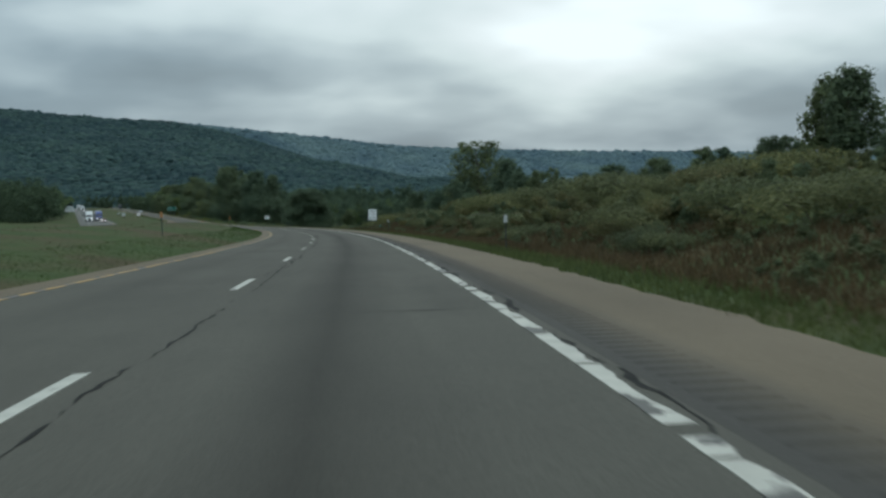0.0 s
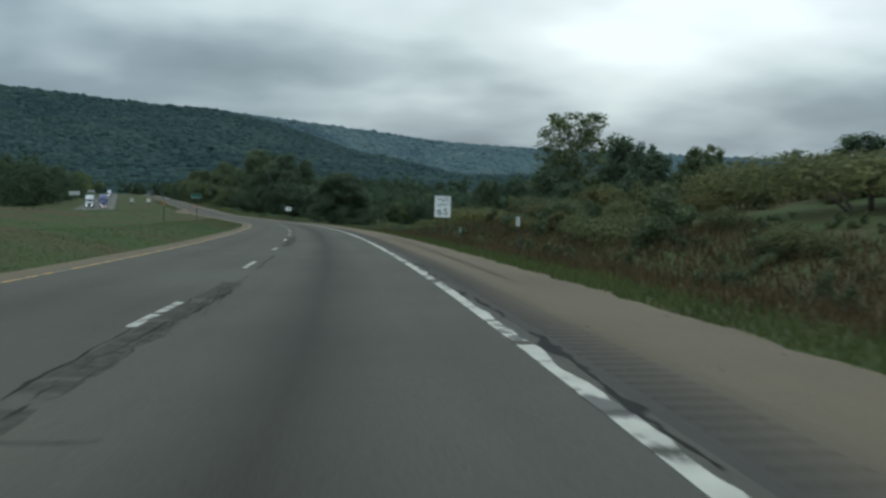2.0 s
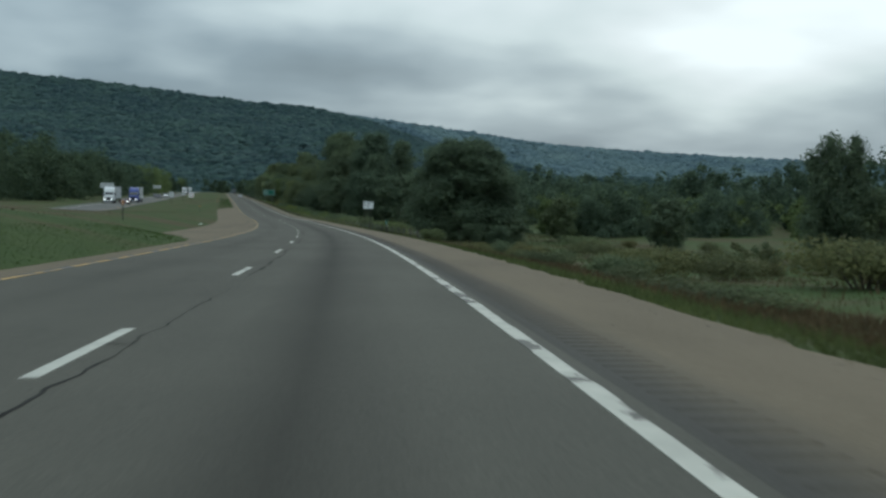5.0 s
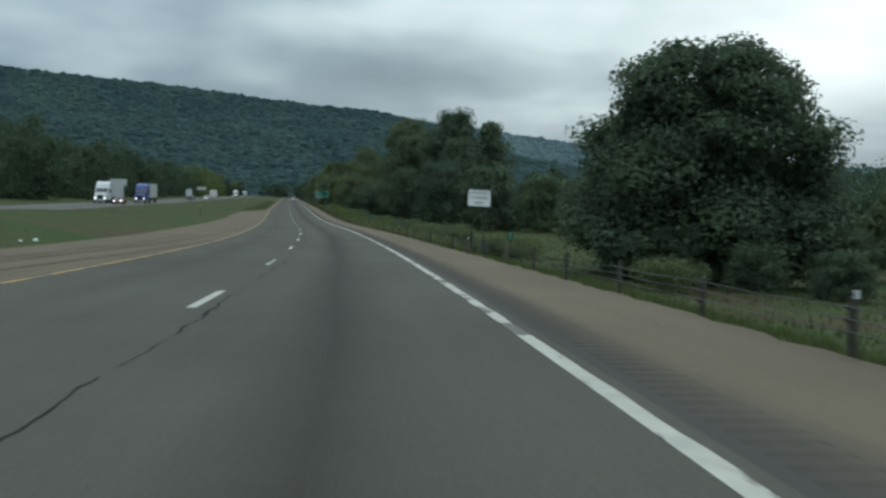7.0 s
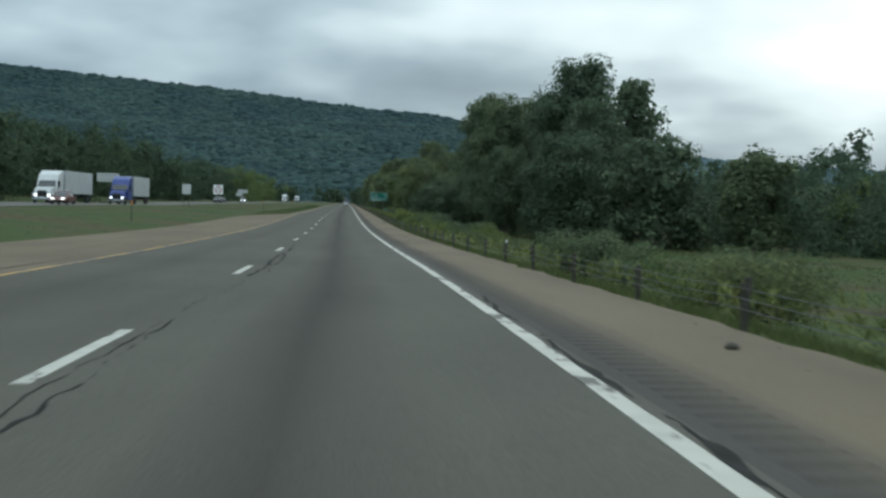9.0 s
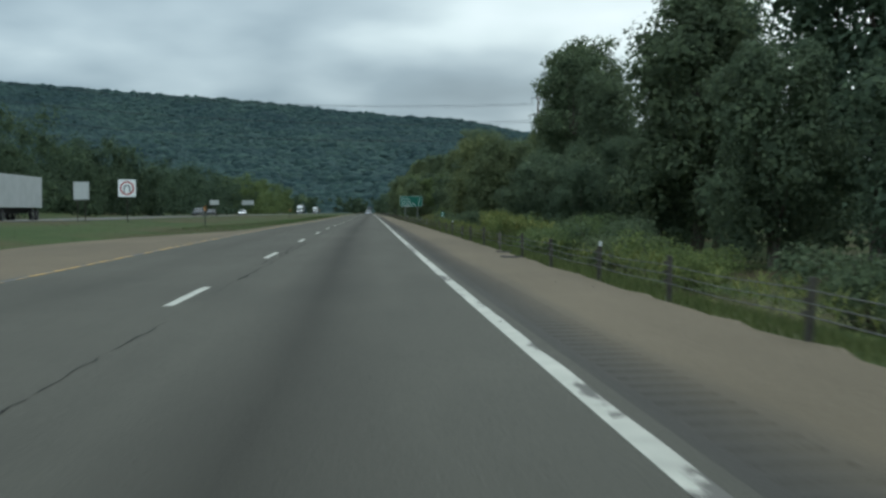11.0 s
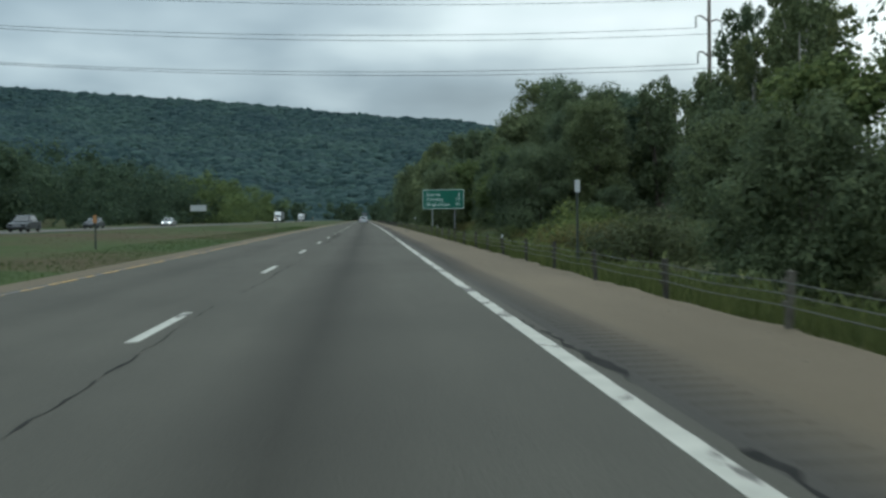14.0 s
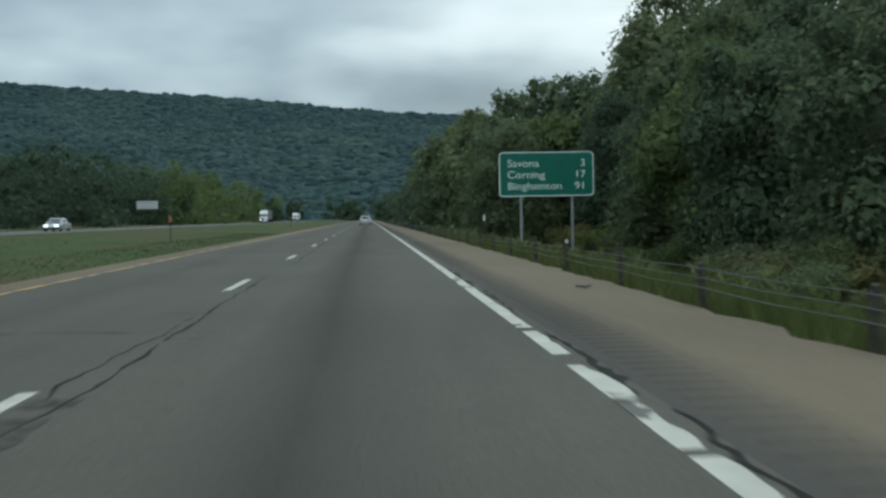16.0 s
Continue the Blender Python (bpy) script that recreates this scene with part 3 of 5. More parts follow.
while s < 640:
    run = rng.uniform(9, 30)
    wide = 0.050 if s < 70 else rng.choice((0.024, 0.032, 0.044))
    a, b = 0.30 + rng.uniform(-0.06, 0.08), 0.30 + rng.uniform(-0.06, 0.08)
    crack(s, s + run, a, b, wide, 0.10)
    if rng.random() < 0.3:
        off = rng.choice((-0.16, 0.17))
        crack(s + run * 0.2, s + run * rng.uniform(0.5, 0.9), a + off, b + off * 0.6, wide * 0.7, 0.12)
    for _ in range(2):
        q = s + rng.uniform(0, run)
        side = rng.choice((-1, 1))
        crack(q, q + rng.uniform(-0.2, 0.2), 0.30, 0.30 + side * rng.uniform(0.25, 0.8), 0.035, 0.12)
    s += run + rng.choice((0.8, 2.0, 5.0))
for s, a, b in ((12, 1.2, 3.5), (19, -3.3, 3.4), (37, -1.0, 3.6), (43.5, -0.5, 1.1), (49.4, -0.55, 0.7), (58.5, -3.4, 3.6), (63, -0.8, 0.8), (91, -1.6, 2.0), (101, 0.8, 3.5), (132, -3.4, 3.5), (160, -2.0, 3.0), (226.5, -2.9, -0.4), (227, 1.4, 3.2), (261, 0.4, 3.3), (291, -3.4, 1.0), (338, -3.3, 3.5), (371, 0.0, 3.5), (429.0, -2.9, 3.6), (447, -3.0, -1.0), (472, 0.2, 3.4), (495.2, -3.4, 3.6), (507, -0.4, 1.4), (548, -2.4, 1.0), (571, -3.3, 3.5), (610, -3.4, 3.5)):
    crack(s, s + rng.uniform(-0.3, 0.3), a, b, 0.045, 0.12)
# crazed stretches of the lane joint: a darker, broken patch with a net of cracks
for k, (a, b) in enumerate(((72, 85), (106, 122), (528, 544))):
    ribbon("crazed_patch", M_PATCH, torn(a, b, 40 + k), 0.10, 0.42, 0.002, 0.25, road, 0.10, 20 + k, "crazed dark asphalt along the lane joint")
    for l in (0.10, 0.26, 0.42):
        crack(a + rng.uniform(0, 2), b - rng.uniform(0, 2), l, l + rng.uniform(-0.08, 0.08), 0.026, 0.10)
    for _ in range(int((b - a) * 0.9)):
        q = rng.uniform(a, b)
        crack(q, q + rng.uniform(-0.25, 0.25), rng.uniform(-0.05, 0.12), rng.uniform(0.35, 0.55), 0.024, 0.10)
# skid marks on the shoulder and the broken strip beside the edge line
def skid(s0, s1, l0, l1, bend, width, z=0.004):
    """A tyre's dark streak that drifts across the pavement."""
    n = int((s1 - s0) / 1.0)
    verts, faces = [], []
    for i in range(n + 1):
        u = i / n
        l = l0 + (l1 - l0) * u + bend * math.sin(math.pi * u)
        half = width * min(1.0, 5 * u, 5 * (1 - u)) * (0.8 + 0.4 * noise.noise((i * 0.4, l0, 1)))
        for sgn in (-1, 1):
            verts.append(at(s0 + (s1 - s0) * u, l + sgn * half, z))
        if i:
            faces.append((2 * i - 2, 2 * i - 1, 2 * i + 1, 2 * i))
    ob = new("skid_mark", mesh_of("skid_mark", verts, faces, M_SKID))
    ob.parent = road


skid(84, 124, 4.98, 5.18, 0.02, 0.030)
skid(84, 124, 5.08, 5.46, 0.0, 0.026)
skid(244, 330, -6.6, -3.9, 0.5, 0.09)
skid(246, 322, -5.2, -2.9, 0.45, 0.07)
skid(238, 300, -7.3, -5.6, 0.3, 0.06)
for a, b in ((-20, 30), (36, 92), (100, 150), (214, 232), (274, 318), (424, 440), (452, 478), (516, 556)):
    s = a
    while s < b:
        n = rng.uniform(2, 6)
        crack(s, s + n, 3.83 + rng.uniform(-0.06, 0.08), 3.83 + rng.uniform(-0.06, 0.08), 0.085, 0.12)
        s += n + rng.uniform(0.3, 2.5)


# ---- woods and plants ----
def leaf_cloud(lobes, count, size, rnd, inner=0.3, droop=0.0, bough_size=2.3):
    """Vertices and faces of many single leaf sprays set round the lobes of a crown, with larger boughs inside."""
    lobes = np.asarray(lobes, float)
    weight = (lobes[:, 3] * lobes[:, 4] + lobes[:, 4] * lobes[:, 5] + lobes[:, 3] * lobes[:, 5])
    which = rnd.choice(len(lobes), count, p=weight / weight.sum())
    d = rnd.normal(size=(count, 3))
    d /= np.linalg.norm(d, axis=1)[:, None]
    bough = rnd.random(count) < inner * 0.5
    r = np.where(bough, 0.15 + 0.5 * rnd.random(count), 0.80 + 0.30 * rnd.random(count) ** 2.2)
    centre = lobes[which, :3] + d * lobes[which, 3:6] * r[:, None]
    normal = d + rnd.normal(size=(count, 3)) * 0.42 + np.array([0, 0, 0.35 - droop])
    normal /= np.linalg.norm(normal, axis=1)[:, None]
    a = np.cross(normal, rnd.normal(size=(count, 3)))
    a /= np.linalg.norm(a, axis=1)[:, None] + 1e-9
    b = np.cross(normal, a)
    long = (size * (0.6 + 0.8 * rnd.random(count)) * np.where(bough, bough_size, 1.0))[:, None]
    wide = long * (0.40 + 0.22 * rnd.random(count))[:, None]
    fold = normal * long * (0.15 * rnd.normal(size=(count, 1)))
    v = np.stack([centre - a * long * 0.5 - b * wide * 0.6, centre - a * long * 0.2 + b * wide + fold, centre + a * long * 0.6], 1)
    return v.reshape(-1, 3), np.arange(count * 3).reshape(-1, 3)


def crown_lobes(rnd, count, spread, low, high, size, top=0.75):
    """Lobes of a crown: a broad heap, narrower towards the top, uneven on all sides."""
    out = []
    for i in range(count):
        u = (i + 0.5) / count
        z = low + (high - low) * (u ** 0.85)
        reach = spread * (1.0 - top * u ** 1.8) * (0.68 + 0.32 * min(1.0, 4 * u)) * (0.2 + 0.8 * rnd.random() ** 0.6)
        w = 2.39996 * i + rnd.random() * 0.9
        r = size * (0.75 + 0.5 * rnd.random()) * (1.0 - 0.35 * u)
        out.append((reach * math.cos(w) * 0.72, reach * math.sin(w) * 0.72, z, r, r, r * (0.72 + 0.35 * rnd.random())))
    return out


def wooden_frame(rnd, lobes, base, lean=0.0, top=None):
    """A tapering trunk with limbs that reach into the lobes."""
    top = top or max(q[2] for q in lobes) * 0.8
    trunk = [(0, 0, -0.4), (0.02 * base, 0, 0.2), (lean * 0.3, 0.05, top * 0.3), (lean * 0.7, -0.08, top * 0.65), (lean, 0.0, top)]
    pieces = [tube(trunk, [base * 1.35, base, base * 0.8, base * 0.5, base * 0.12], 8)]
    for q in lobes[:: max(1, len(lobes) // 9)]:
        z0 = max(0.8, q[2] * (0.35 + 0.25 * rnd.random()))
        u = min(1.0, z0 / top)
        start = Vector((lean * u, 0, z0))
        end = Vector(q[:3])
        mid = start.lerp(end, 0.5) + Vector((0, 0, -0.06 * (end - start).length))
        pieces.append(tube([start, mid, end], [base * 0.36, base * 0.22, base * 0.05], 5))
    return joined(pieces)


TALL = {}


def make_tree(seed, height, spread, lobes, leaves, leaf, mat, bark_mat, low=0.22, lobe_size=0.24, base=0.03, top=0.75, inner=0.3, label="", name="tree", droop=0.0):
    """One tree as a thing with trunk and crown; the first of its kind, to be copied."""
    rnd = np.random.RandomState(seed)
    ls = crown_lobes(rnd, lobes, spread, height * low, height * 0.90, height * lobe_size, top)
    root = thing(name, Matrix.Translation((0, 0, -500)), label, "tree")
    v, f = wooden_frame(rnd, ls, height * base, height * 0.04 * rnd.normal())
    part("trunk", mesh_of("trunk", v, f, bark_mat, soft=True), None, root)
    v, f = leaf_cloud(ls, leaves, leaf, rnd, inner, droop)
    part("crown", mesh_of("crown", v, f, mat), None, root)
    TALL[root.name] = height
    return root


def make_shrub(seed, height, spread, leaves, leaf, mat, label, name="shrub"):
    rnd = np.random.RandomState(seed)
    ls = []
    for i in range(7):
        w = 2.39996 * i
        r = spread * (0.25 + 0.55 * rnd.random()) * (0 if i == 0 else 1)
        q = spread * (0.38 + 0.22 * rnd.random())
        ls.append((r * math.cos(w), r * math.sin(w), height * (0.35 + 0.4 * rnd.random()), q, q, height * 0.34))
    root = thing(name, Matrix.Translation((0, 0, -500)), label, "shrub")
    stems = []
    for q in ls:
        stems.append(tube([(q[0] * 0.15, q[1] * 0.15, -0.2), (q[0] * 0.5, q[1] * 0.5, q[2] * 0.6), (q[0], q[1], q[2] + height * 0.2)], [0.03, 0.02, 0.006], 5))
    v, f = joined(stems)
    part("branch_frame", mesh_of("branch_frame", v, f, M_BARK), None, root)
    v, f = leaf_cloud(ls, leaves, leaf, rnd, 0.35, 0.0, 1.4)
    part("foliage", mesh_of("foliage", v, f, mat), None, root)
    TALL[root.name] = height
    return root


# height, spread, lobes, leaves, leaf size, leaves of, bark, crown's foot, lobe size, trunk, taper, boughs
KINDS = {
    "great_maple": (28, 10, 5.2, 100, 80000, 0.125, M_LEAF, M_BARK, 0.08, 0.118, 0.034, 0.56, 0.30, "broad dark green maple in full leaf by the field"),
    "maple": (11, 10, 4.6, 40, 19000, 0.175, M_LEAF, M_BARK, 0.08, 0.150, 0.032, 0.5, 0.38, "broad dark green maple in full leaf"),
    "oak": (12, 14, 5.0, 38, 21000, 0.20, M_LEAF, M_BARK, 0.16, 0.140, 0.024, 0.62, 0.35, "tall dark green broadleaf tree at the wood's edge"),
    "ash": (13, 15, 4.2, 38, 18000, 0.20, M_LEAF, M_BARK, 0.2, 0.112, 0.022, 0.5, 0.32, "tall dark tree with an uneven crown in the wood"),
    "aspen": (20, 14, 3.8, 38, 15000, 0.19, M_LEAF_LIGHT, M_BARK, 0.2, 0.105, 0.02, 0.5, 0.3, "tall light green tree with a feathery crown in the wood"),
    "lone_poplar": (24, 13, 3.6, 104, 15000, 0.15, M_LEAF_LIGHT, M_BARK, 0.14, 0.058, 0.014, 0.5, 0.08, "tall open-crowned poplar on the bank"),
    "poplar": (14, 13, 3.4, 48, 4600, 0.25, M_LEAF_LIGHT, M_BARK, 0.24, 0.055, 0.018, 0.45, 0.10, "open-crowned poplar with gaps between its branches"),
    "tall_poplar": (25, 14, 3.6, 70, 15000, 0.165, M_LEAF_LIGHT, M_BARK, 0.18, 0.078, 0.016, 0.45, 0.14, "tall poplar with fine glossy leaves and small gaps"),
    "locust": (15, 16, 4.4, 50, 4600, 0.27, M_LEAF_LIGHT, M_PALE_BARK, 0.34, 0.052, 0.016, 0.4, 0.12, "tall thin-leaved tree with sky showing through"),
    "willow": (16, 9, 4.8, 30, 15000, 0.18, M_LEAF_WILLOW, M_BARK, 0.12, 0.15, 0.03, 0.5, 0.35, "rounded light green willow"),
    "sapling": (17, 6, 2.3, 22, 4500, 0.20, M_LEAF, M_BARK, 0.12, 0.15, 0.018, 0.55, 0.3, "young dark green tree"),
    "thicket": (18, 7, 3.8, 30, 19000, 0.125, M_LEAF, M_BARK, 0.08, 0.19, 0.02, 0.5, 0.40, "bushy young tree leafed down to the ground"),
    "pale_thicket": (19, 7, 3.4, 30, 18000, 0.125, M_LEAF_LIGHT, M_BARK, 0.08, 0.18, 0.02, 0.5, 0.40, "bushy light green tree leafed down to the ground"),
}
TREES = {kind: make_tree(*spec) for kind, spec in KINDS.items()}
# the same kinds with fewer, larger sprays, for where nothing passes near
for kind in ("maple", "oak", "ash", "aspen", "willow", "thicket", "pale_thicket"):
    spec = KINDS[kind]
    TREES["far_" + kind] = make_tree(*spec[:4], int(spec[4] * 0.30), spec[5] * 1.75, *spec[6:])
SHRUBS = {
    "brush": make_shrub(31, 1.7, 1.7, 4600, 0.085, M_BRUSH, "dark tangled brush on the roadside bank"),
    "low_brush": make_shrub(32, 1.1, 1.9, 4000, 0.080, M_BRUSH, "low dull green brush on the roadside bank"),
    "sumac": make_shrub(33, 2.0, 1.8, 4400, 0.095, M_SUMAC, "sumac bush with some yellowed leaves"),
    "green": make_shrub(34, 1.8, 1.8, 5000, 0.085, M_LEAF_LIGHT, "leafy green shrub behind the guide rail"),
    "willow": make_shrub(35, 2.4, 2.2, 6400, 0.095, M_LEAF_WILLOW, "light green willow shrub behind the guide rail"),
}


def plant(stock, kind, place, tall=None, turn=None, wide=1.0, group=""):
    """A copy of a stock plant on the ground at a place, scaled to its height."""
    first = stock[kind]
    k = (tall or TALL[first.name]) / TALL[first.name]
    m = Matrix.Translation(place) @ Matrix.Rotation(turn if turn is not None else rng.uniform(0, 6.28), 4, "Z")
    ob = copy_thing(first, m)
    ob.scale = (k * wide, k * wide, k)
    if group:
        tagged(ob, group=group)
    return ob


def tree(kind, s, l, top, wide=1.0, group=""):
    """A tree at a station whose top stands so high over the road."""
    p = ground_at(s, l, -0.05)
    if "far_" + kind in TREES and (s > 612 or s > 300 and l > 30 or l > 43):
        kind = "far_" + kind
    return plant(TREES, kind, p, top - land(s, l), None, wide, group)


def tree_xy(kind, x, y, top_z, base_z, wide=1.0, group=""):
    return plant(TREES, kind, Vector((x, y, base_z)), top_z - base_z, None, wide, group)

# single trees and groups that stand out
tree("great_maple", 284.0, 19.2, 10.6, 1.44)
tree("lone_poplar", 234, 51.0, 20.4, 1.8)
tree("thicket", 229, 45.0, 9.5, 1.0)
tree("oak", 222, 54.0, 14.6, 0.85)
tree("maple", 197, 47.0, 11.2, 0.62)
tree("sapling", 190, 45.5, 9.6, 1.0)
tree("sapling", 176, 44.5, 9.2, 1.0)
tree("poplar", 183, 50.0, 10.4, 0.9)
tree("sapling", 204, 50.0, 9.6, 1.2)
for s, l, top in ((151, 48.5, 8.6), (146, 53.5, 9.2), (144, 60.0, 10.6), (128, 55, 9.4), (118, 58, 10.0), (104, 52, 8.3), (160, 47, 8.0), (92, 56, 9.0), (136, 50, 7.8)):
    tree(rng.choice(("sapling", "thicket", "poplar")), s, l, top, rng.uniform(1.2, 1.7), "young trees on the bank")
for s, l in ((168, 47), (172, 50), (182, 47), (188, 52), (194, 43), (210, 46), (215, 50), (156, 52), (140, 56), (110, 56), (98, 58)):
    tree(rng.choice(("thicket", "pale_thicket")), s, l, land(s, l) + rng.uniform(2.2, 3.6), rng.uniform(1.2, 1.6), "young trees on the bank")
tree("oak", 85, 46.5, 13.6, 1.1)
tree("maple", 91, 48.0, 13.6, 0.9)
tree("thicket", 95, 44.0, 8.2, 1.1)
tree("sapling", 99, 46.0, 8.0, 1.2)
for s, l, top in ((280.5, 16.6, 1.3), (284.5, 15.8, 0.9), (288.5, 17.0, 1.5), (281.5, 20.5, 1.8), (288.0, 22.5, 2.0), (276.5, 18.5, 0.6), (279.0, 23.5, 1.4), (274.0, 21.0, 0.5)):
    tree("thicket", s, l, top, 1.5, "undergrowth round the maple")
tree("maple", 236, 36.5, 7.8, 0.8)
tree("oak", 232, 40.0, 6.6, 0.9)
tree("sapling", 288.5, 31.8, 3.9, 1.2)
# the clump past the big maple
tree("oak", 423, 29.0, 20.2, 1.05)
tree("oak", 430, 21.5, 15.4, 1.0)
tree("ash", 427, 36.6, 18.8, 1.0)
tree("oak", 444, 27.5, 17.6, 1.0)
tree("ash", 450, 20.5, 12.4, 0.9)
tree("oak", 412, 28.0, 14.2, 0.9)
tree("thicket", 404, 24.0, 9.5, 1.1)
tree("thicket", 398, 31.0, 9.0, 1.2)
tree("maple", 412, 19.0, 8.5, 0.9)
tree("pale_thicket", 392, 38.0, 7.5, 1.2)
# wood along the guide rail: rows that rise away from the road, with a clearing under the power line
GAP = (503, 563)
WOOD = "trees of the roadside wood"
ROWS = (
    (13.6, ("thicket", "pale_thicket", "thicket", "willow"), (430, 450, 458, 464, 472, 490, 503, 600, 625, 745), (4.5, 6.5, 8.4, 9.0, 6.5, 4.2, 4.0, 7.0, 10.5, 13.5)),
    (18.8, ("thicket", "maple", "pale_thicket", "oak", "willow"), (440, 452, 470, 482, 492, 502, 514, 566, 580, 605, 625, 660, 700, 745), (6.4, 7.0, 7.6, 8.0, 7.6, 6.6, 6.6, 8.0, 10.0, 10.8, 10.6, 12.4, 14.2, 15.5)),
    (25.5, ("oak", "ash", "aspen", "maple"), (455, 470, 484, 497, 507, 514, 566, 580, 600, 618, 632, 655, 700, 745), (7.6, 8.0, 9.0, 10.5, 9.6, 9.2, 13.4, 15.8, 16.4, 17.0, 15.2, 16.8, 16.0, 16.8)),
    (33.5, ("oak", "ash", "aspen", "ash"), (455, 480, 492, 503, 511, 526, 564, 580, 600, 620, 650, 745), (10.0, 11.5, 13.0, 13.5, 14.5, 15.0, 15.4, 17.0, 18.0, 19.4, 20.6, 21.5)),
    (42.5, ("oak", "aspen"), (455, 500, 512, 525, 566, 600, 640, 745), (12.0, 13.5, 13.5, 15.0, 14.0, 14.5, 18.0, 20.0)),
)
s = 430.0
while s < 745:
    for row, (l, kinds, stations, tops) in enumerate(ROWS):
        ss, ll = s + rng.uniform(-2.6, 2.6), l + rng.uniform(-1.6, 1.6)
        if GAP[0] < ss < GAP[1] and (row < 3 or ss > 527) or row == 0 and GAP[0] < ss < 607 or row == 1 and GAP[0] < ss < 566 or row >= 2 and ss < 456 or row == 4 and rng.random() < 0.45:
            continue
        if row >= 2 and 563 < ss < 588 or row >= 3 and 600 < ss < 640:
            kinds = ("poplar", "locust", "aspen", "tall_poplar")
        tree(rng.choice(kinds), ss, ll, float(np.interp(ss, stations, tops)) * rng.uniform(0.84, 1.0), rng.uniform(0.85, 1.15), WOOD)
    s += 7.0
# tall ones over the wood, open enough for the sky to show through
for kind, s, l, top, wide in (("tall_poplar", 497, 27.0, 22.5, 1.2), ("tall_poplar", 505, 30.6, 25.5, 1.15), ("tall_poplar", 513, 29.4, 25.0, 1.0), ("tall_poplar", 519, 33.0, 24.0, 0.8), ("locust", 526, 38, 24.0, 0.9), ("tall_poplar", 484, 37.0, 21.0, 1.2), ("ash", 474, 36.0, 17.5, 1.0), ("oak", 464, 12.6, 8.7, 1.0), ("maple", 470, 14.2, 8.0, 0.9), ("thicket", 566, 25.0, 4.0, 1.2), ("thicket", 572, 22.0, 4.2, 1.2), ("thicket", 574, 27.5, 5.2, 1.2), ("thicket", 579, 20.5, 4.6, 1.1), ("thicket", 586, 21.5, 5.2, 1.1), ("thicket", 538, 26.5, 8.0, 1.1), ("thicket", 543, 28.5, 9.0, 1.1), ("pale_thicket", 548, 31.5, 10.0, 1.0), ("thicket", 553, 34.5, 11.0, 1.1), ("locust", 541, 32.0, 19.5, 0.7), ("locust", 548, 36.0, 21.5, 0.9), ("locust", 553, 33.0, 19.5, 0.8), ("locust", 556, 39.0, 20.5, 1.0), ("locust", 546, 30.5, 15.5, 0.7), ("poplar", 574, 31.5, 16.2, 0.8), ("oak", 580, 27.0, 15.6, 0.8), ("tall_poplar", 621, 27.0, 22.5, 1.0), ("tall_poplar", 612, 29, 21.6, 1.0), ("tall_poplar", 604, 28, 19.5, 0.9), ("aspen", 640, 23.5, 16.4, 0.75), ("aspen", 655, 22.5, 18.0, 0.8), ("aspen", 672, 20.5, 18.6, 0.8), ("ash", 673, 30.5, 19.6, 0.9), ("aspen", 692, 18, 18.4, 0.85), ("aspen", 712, 17, 17.6, 0.85)):
    tree(kind, s, l, top, wide, WOOD)
# low trees and field edge on the right, between bank and wood
for s, l, top, kind in ((258, 33, 3.6, "sapling"), (305, 30, 2.9, "pale_thicket"), (268, 60, 5.0, "pale_thicket"), (306, 24, 2.2, "sapling"), (318, 40, 4.2, "willow"), (240, 58, 5.0, "thicket"), (212, 42, 6.5, "thicket"), (206, 58, 7.0, "oak"), (252, 70, 6.0, "poplar")):
    tree(kind, s, l, top, rng.uniform(0.9, 1.2))

# woods in the distance: crowns too many to count
rnd = np.random.RandomState(5)


def far_wood(name, places, mat, leaf, per, label, bough_size=2.3):
    """Many crowns in one mesh, each a few lobes of leaf sprays."""
    vs, fs, o = [], [], 0
    for x, y, z, h in places:
        w = h * rnd.uniform(0.26, 0.40)
        lobes = [(x + rnd.normal() * w * 0.55, y + rnd.normal() * w * 0.55, z + h * u, w * (0.8 - 0.4 * u), w * (0.8 - 0.4 * u), h * (0.2 - 0.08 * u)) for u in (0.1, 0.25, 0.4, 0.5, 0.62, 0.75, 0.87)]
        v, f = leaf_cloud(lobes, per, leaf, rnd, 0.3, 0.0, bough_size)
        vs.append(v)
        fs.append(f + o)
        o += len(v)
    me = mesh_of(name, np.concatenate(vs), np.concatenate(fs), mat)
    return tagged(new(name, me), label, "woods", kind="stuff")


def scatter(n, s0, s1, l0, l1, h0, h1):
    out = []
    for _ in range(n):
        s, l = rnd.uniform(s0, s1), rnd.uniform(l0, l1)
        p = ground_at(s, l, -0.3)
        out.append((p.x, p.y, p.z, rnd.uniform(h0, h1)))
    return out


far_wood("far_woods", scatter(130, 395, 760, 56, 130, 10, 15) + scatter(90, 300, 480, 95, 210, 11, 16) + scatter(45, 240, 330, 100, 220, 10, 15), M_LEAF_FAR, 0.65, 700, "mixed dark woods across the field")
far_wood("far_woods", scatter(45, 300, 420, 70, 120, 5, 8.5) + scatter(20, 240, 300, 75, 110, 4.5, 7), M_LEAF_WILLOW, 0.5, 520, "pale green scrub woods at the field's edge")
far_wood("far_woods", scatter(55, 748, 1010, 13, 30, 8, 15) + scatter(50, 748, 1010, 24, 46, 14, 18), M_LEAF_FAR, 0.6, 700, "roadside wood further on")
far_wood("far_woods", scatter(26, 318, 334, 38, 80, 7.0, 9.3) + scatter(8, 312, 322, 44, 50, 8.0, 9.6) + scatter(30, 386, 425, 36, 62, 8.2, 10.4), M_LEAF, 0.22, 1700, "hedge of leafy trees along the field's edge")
